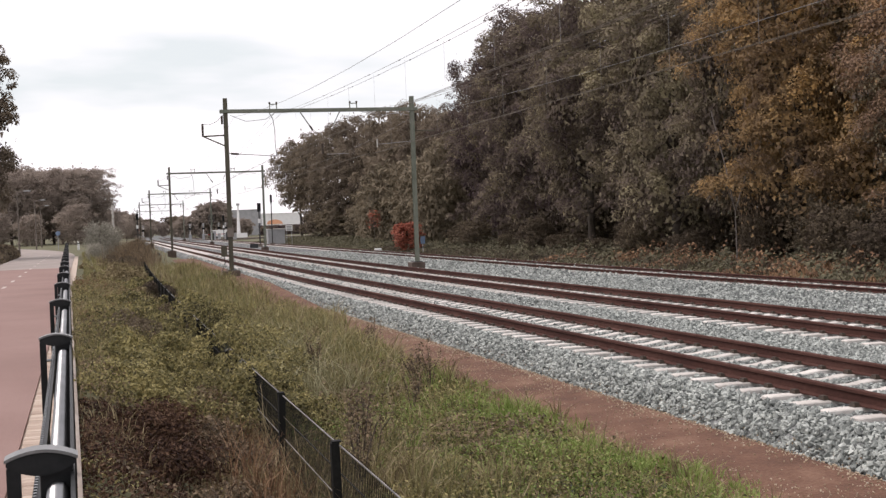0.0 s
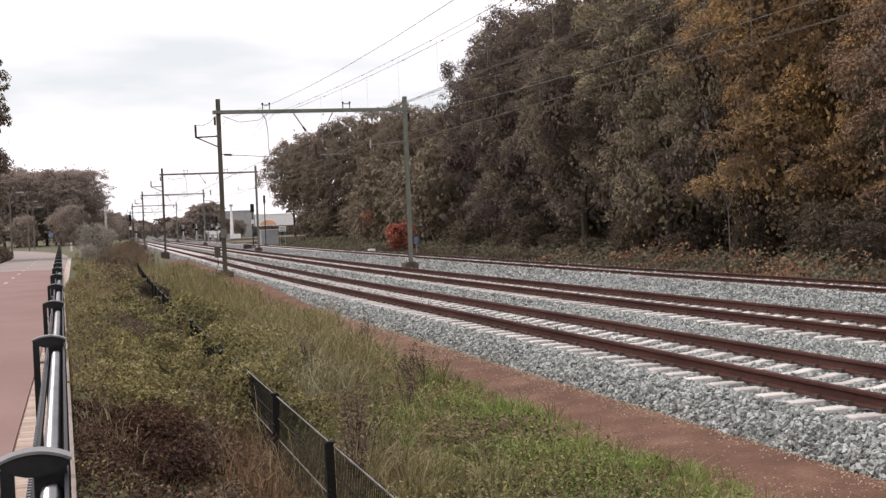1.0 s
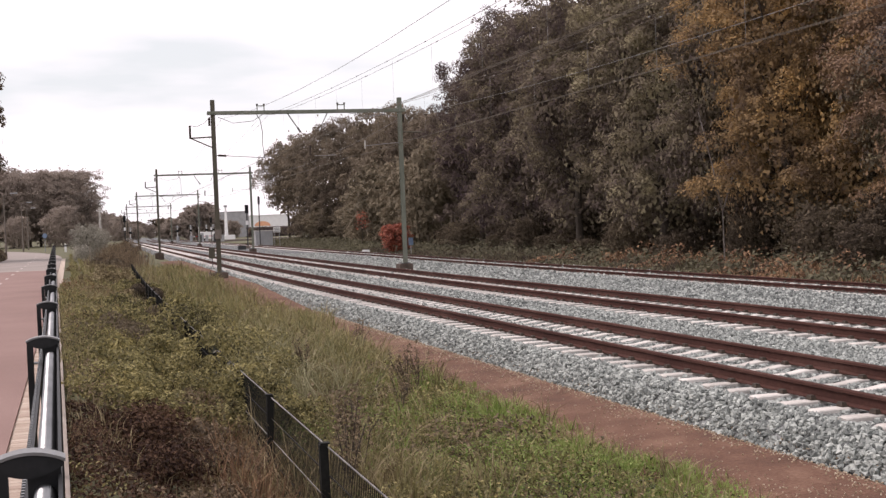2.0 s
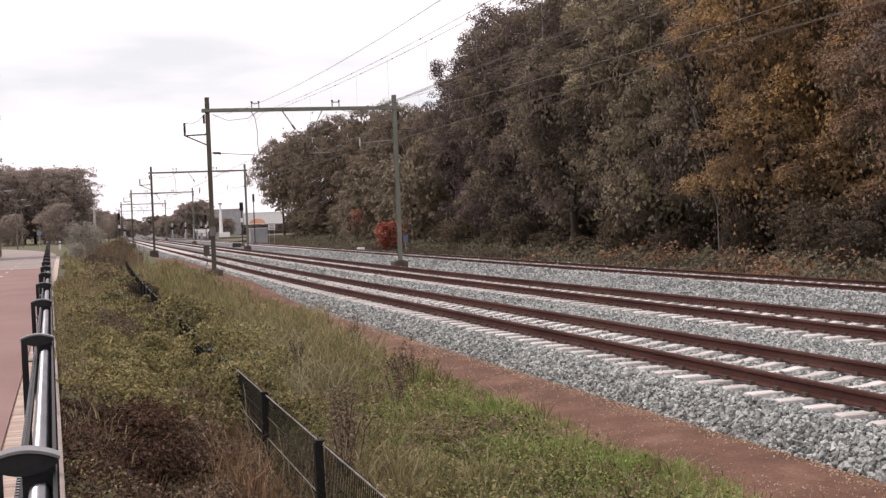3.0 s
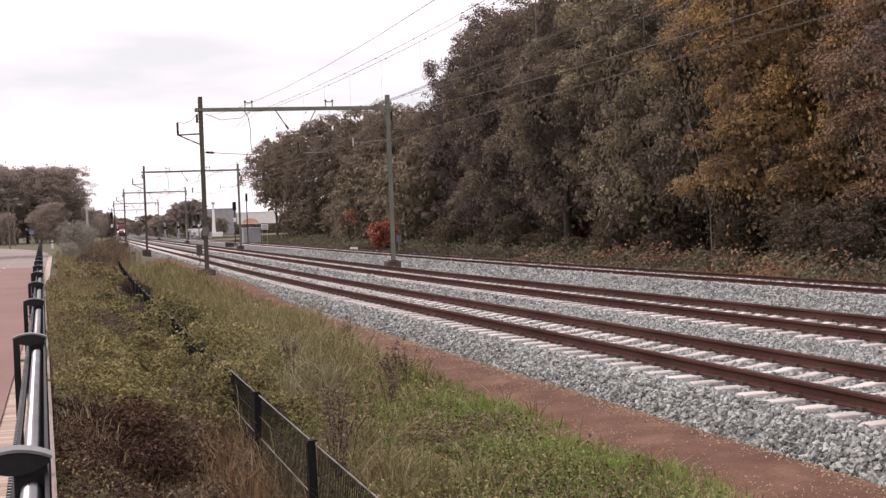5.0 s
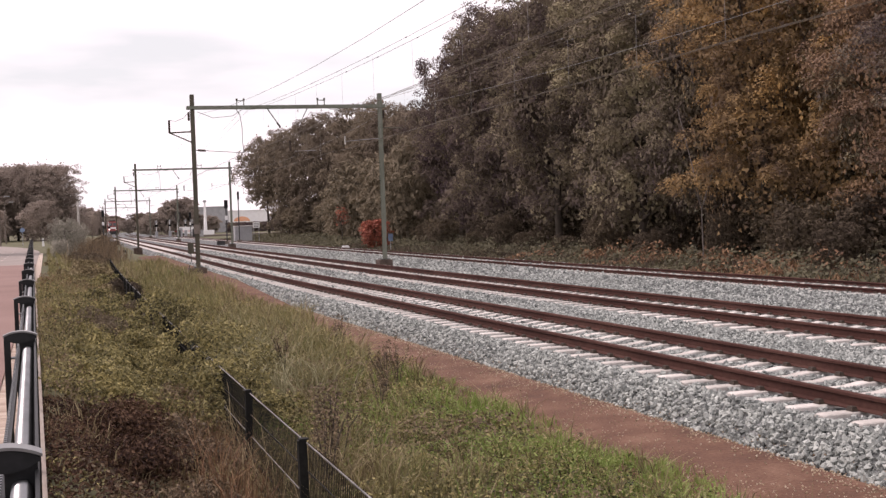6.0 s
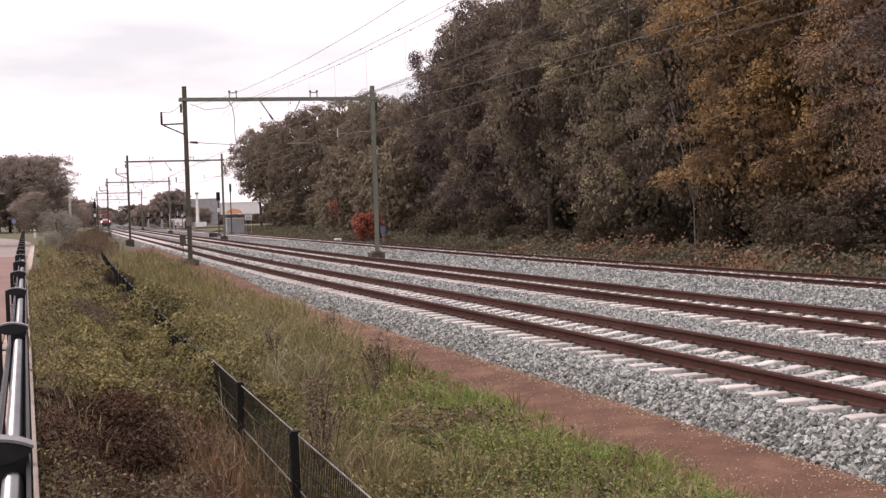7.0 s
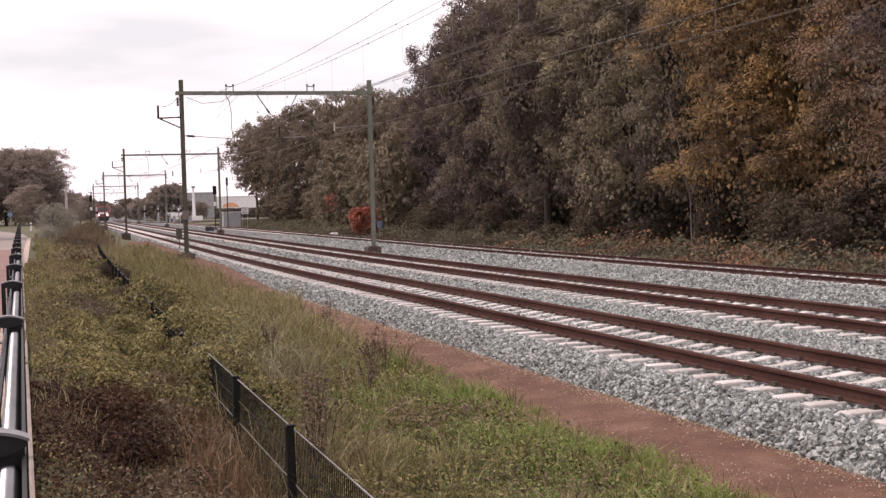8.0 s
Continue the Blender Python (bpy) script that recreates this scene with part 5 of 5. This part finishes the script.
    part("roof", box((0, 0, 2.14), (2.5, 1.8, 0.1)), M["concrete"], e, bevel=0.02)
    for k in range(7):
        part("rib", box((-1.02 + k * 0.34, -0.82, 1.1), (0.05, 0.06, 1.9)), M["grey"], e)
    part("plinth", box((0, 0, 0.05), (2.35, 1.65, 0.2)), M["old_concrete"], e)
    e = tagged(base("notice_board", 27.3, 173, -0.3), "white notice board on two posts", "sign")
    for s in (-1, 1):
        part("post", rod((s * 0.35, 0, 0), (s * 0.35, 0, 2.6), 0.04), M["grey"], e)
    part("board", box((0, -0.05, 2.2), (0.95, 0.04, 0.75)), M["white"], e)
    for k in range(3):
        part("text_bar", box((0, -0.075, 2.4 - k * 0.2), (0.7, 0.01, 0.07)), M["dark"], e)
    # grey and white hall with an arched orange sign
    e = tagged(base("hall", 55.6, 402, -0.3), "low white and grey commercial hall with an orange arch sign", "building")
    part("wall", box((4.6, 0, 3.2), (12.5, 16, 6.4)), M["white"], e)
    part("wall", box((-6.2, 2, 3.9), (9.0, 16, 7.8)), M["grey"], e, "grey clad wing")
    part("roof", box((4.6, 0, 6.5), (12.8, 16.3, 0.25)), M["white"], e)
    part("roof", box((-6.2, 2, 7.9), (9.3, 16.3, 0.25)), M["grey"], e)
    bm = bmesh.new()
    c = bm.verts.new((2.2, -8.08, 3.2))
    arc = [bm.verts.new((2.2 + 2.5 * math.cos(a), -8.08, 3.2 + 1.45 * math.sin(a))) for a in np.linspace(0, math.pi, 17)]
    for a, b in zip(arc, arc[1:]):
        bm.faces.new((c, b, a))
    part("arch_sign", bm, M["orange"], e, "orange half-round sign")
    for k in range(4):
        w = part("window", box((0.5 + k * 3.0, -8.03, 1.2), (2.2, 0.08, 1.5)), M["glass"], e)
        part("frame", box((0.5 + k * 3.0, -8.06, 2.0), (2.4, 0.08, 0.1)), M["grey"], w)
    e = tagged(base("flag_mast", 36.2, 306, -0.3), "broad tapered white advertising mast", "mast")
    part("pole", rod((0, 0, 0.8), (0, 0, 7.8), 0.42, seg=12, r2=0.22), M["white"], e)
    part("base_block", box((0.4, 0, 0.6), (3.2, 1.0, 1.2)), M["white"], e, bevel=0.08)
    part("top_lamp", rod((0, 0, 7.8), (0, 0, 8.3), 0.45, seg=10), M["grey"], e)
    # white van at the crossing
    e = tagged(base("van", 32.3, 304, -0.2, 0), "white delivery van waiting near the crossing", "van")
    bm = bmesh.new()
    prof = [(-2.5, 0.4), (2.4, 0.4), (2.5, 0.95), (1.85, 1.15), (1.2, 2.0), (-2.4, 2.05), (-2.5, 1.9)]
    a = [bm.verts.new((x, -0.95, z)) for x, z in prof]
    b = [bm.verts.new((x, 0.95, z)) for x, z in prof]
    bm.faces.new(a)
    bm.faces.new(b[::-1])
    for k in range(len(prof)):
        bm.faces.new((a[k], b[k], b[(k + 1) % 7], a[(k + 1) % 7]))
    bmesh.ops.recalc_face_normals(bm, faces=bm.faces[:])
    part("body", bm, M["white"], e, bevel=0.05)
    part("side_window", box((1.1, -0.96, 1.5), (0.75, 0.03, 0.5)), M["glass"], e)
    for sx in (-1.6, 1.6):
        for sy in (-0.85, 0.85):
            part("wheel", rod((sx, sy - 0.1, 0.34), (sx, sy + 0.1, 0.34), 0.34, seg=16), M["rubber"], e)
    # low covers and markers by the track
    for x, y, m, s, lab in ((18.3, 141, "dark", (0.9, 0.5, 0.45), "black cable cover beside the track"), (6.5, 117, "dark", (0.45, 0.4, 0.28), "black cable cover beside the track"), (23.6, 103, "white", (0.58, 0.4, 0.4), "white kilometre marker block beside the track")):
        o = part("cover_block", box((0, 0, s[2] / 2), s), M[m], None, bevel=0.06)
        o.matrix_basis = pose(x, y, -0.35 if x > 20 else -0.1)
        tagged(o, lab, "track marker")
    # paved pad at the mast's foot
    o = part("paved_pad", box((5.7, 61.5, -0.1), (1.3, 7.0, 0.3)), M["old_concrete"], bevel=0.02)
    tagged(o, "grey paved pad at the foot of the gantry", "paving", kind="structure")
    # hedge, tree group and distant woods
    n = 3500
    V, F = leaves(np.stack([rng.uniform(50, 66, n), rng.uniform(370, 373, n), rng.uniform(-0.3, 2.4, n)], 1), np.tile([0, -1.0, 0.6], (n, 1)), np.full(n, 0.4))
    tagged(link("hedge", V, F, M["leaf"]), "dark clipped hedge before the hall", "hedge")
    v = make_tree("far_tree", 9.0, 4.6, "leaf_hazed", 5500, 0.27, "dull green tree beyond the level crossing", low=0.08, group="trees beyond the crossing")
    spots = [(35, 352, 1.1), (39.5, 356, 0.55), (31.8, 350, 0.78), (27.6, 352, 0.6), (45, 365, 0.5), (30, 500, 0.55), (36, 505, 0.5), (24, 490, 0.6), (30, 420, 0.5), (22, 440, 0.5), (12, 430, 0.95), (6, 420, 1.0), (14, 400, 0.8)]
    for i, (x, y, s) in enumerate(spots):
        place(v, i == 0, x, y, -0.3, s, i * 63)
    v = make_tree("far_tree", 9.0, 4.6, "leaf_far", 2600, 0.44, "dull green tree on the horizon", low=0.08, group="trees on the horizon")
    for i in range(26):
        place(v, i == 0, -60 + i * 12 + random.uniform(-3, 3), 680 + random.uniform(-30, 30), -0.3, 1.35, i * 41, 1.0 + random.uniform(-.2, .2))


make_far()

# ---------------------------------------------------------------- the train


def make_locomotive():
    e = tagged(base("locomotive"), "red electric locomotive with lit headlights", "locomotive")
    L, W = 17.0, 2.95
    bm = bmesh.new()
    prof = [(-W / 2, 1.05), (W / 2, 1.05), (W / 2, 2.9), (W / 2 - 0.12, 3.55), (W / 2 - 0.55, 3.85), (-W / 2 + 0.55, 3.85), (-W / 2 + 0.12, 3.55), (-W / 2, 2.9)]
    rings = []
    for y, k, nose in ((0.0, 0.90, 1), (0.5, 0.98, 0), (1.1, 1.0, 0), (L, 1.0, 0)):
        rings.append([bm.verts.new((x * k, y + (0.55 * (z - 1.9) / 2 if nose and z > 2.2 else 0), z)) for x, z in prof])
    for a, b in zip(rings, rings[1:]):
        for i in range(8):
            bm.faces.new((a[i], a[(i + 1) % 8], b[(i + 1) % 8], b[i]))
    bm.faces.new(rings[0][::-1])
    bm.faces.new(rings[-1])
    bmesh.ops.recalc_face_normals(bm, faces=bm.faces[:])
    part("body", bm, M["red"], e)
    tilt = Matrix.Rotation(radians(-15), 4, 'X')
    for s in (-1, 1):
        part("windscreen", box((s * 0.62, 0.17, 2.95), (0.98, 0.05, 0.72), m=tilt), M["glass"], e)
        part("headlight", rod((s * 0.95, 0.05, 1.55), (s * 0.95, -0.10, 1.55), 0.17, seg=14), M["lamp"], e, "lit round headlight")
        part("buffer", rod((s * 0.87, 0.1, 1.06), (s * 0.87, -0.55, 1.06), 0.2, seg=14), M["dark"], e)
    part("top_lamp", rod((0, 0.5, 3.60), (0, 0.30, 3.60), 0.10, seg=14), M["glass"], e)
    part("front_panel", box((0, -0.03, 2.0), (2.0, 0.06, 0.42)), M["white"], e, "pale front panel")
    part("buffer_beam", box((0, 0.1, 0.95), (2.7, 0.3, 0.4)), M["dark"], e)
    part("snow_plough", box((0, 0.15, 0.48), (2.3, 0.2, 0.5)), M["dark"], e)
    part("underframe", box((0, L / 2, 0.85), (2.6, L - 1, 0.4)), M["dark"], e)
    part("roof_equipment", box((0, L / 2, 3.98), (1.5, L - 4, 0.28)), M["dark"], e)
    for y in (3.0, 5.8, 11.2, 14.0):
        w = part("wheelset", rod((-0.72, y, 0.6), (0.72, y, 0.6), 0.09), M["dark"], e)
        for s in (-1, 1):
            part("wheel", rod((s * 0.72 - 0.065, y, 0.6), (s * 0.72 + 0.065, y, 0.6), 0.6, seg=20), M["clip"], w)
    bm = rod((0.5, 3.2, 4.12), (0.5, 4.6, 4.6), 0.03)
    rod((-0.5, 3.2, 4.12), (-0.5, 4.6, 4.6), 0.03, bm)
    rod((-0.5, 4.6, 4.6), (-0.5, 3.4, 5.25), 0.03, bm)
    rod((0.5, 4.6, 4.6), (0.5, 3.4, 5.25), 0.03, bm)
    rod((-0.8, 3.4, 5.27), (0.8, 3.4, 5.27), 0.035, bm)
    part("pantograph", bm, M["dark"], e)
    for s in (-1, 1):
        for y in (2.3, 6.0, 9.0, 12.0):
            part("side_window", box((s * (W / 2 + 0.005), y, 2.75), (0.03, 0.9, 0.6)), M["glass"], e)
    return e


train = make_locomotive()


def motions():
    rows = []
    for i in range(9):
        t = float(i)
        y = 300.0 + 28.5 * (8.0 - t)
        turn = math.degrees(math.atan(float(bend(y + 17) - bend(y)) / 17))
        rows.append((t, pose(TRACKS[0][0] + float(bend(y)), y, 0.172, 0, 0, -turn)))
    walk(train, rows)


motions()
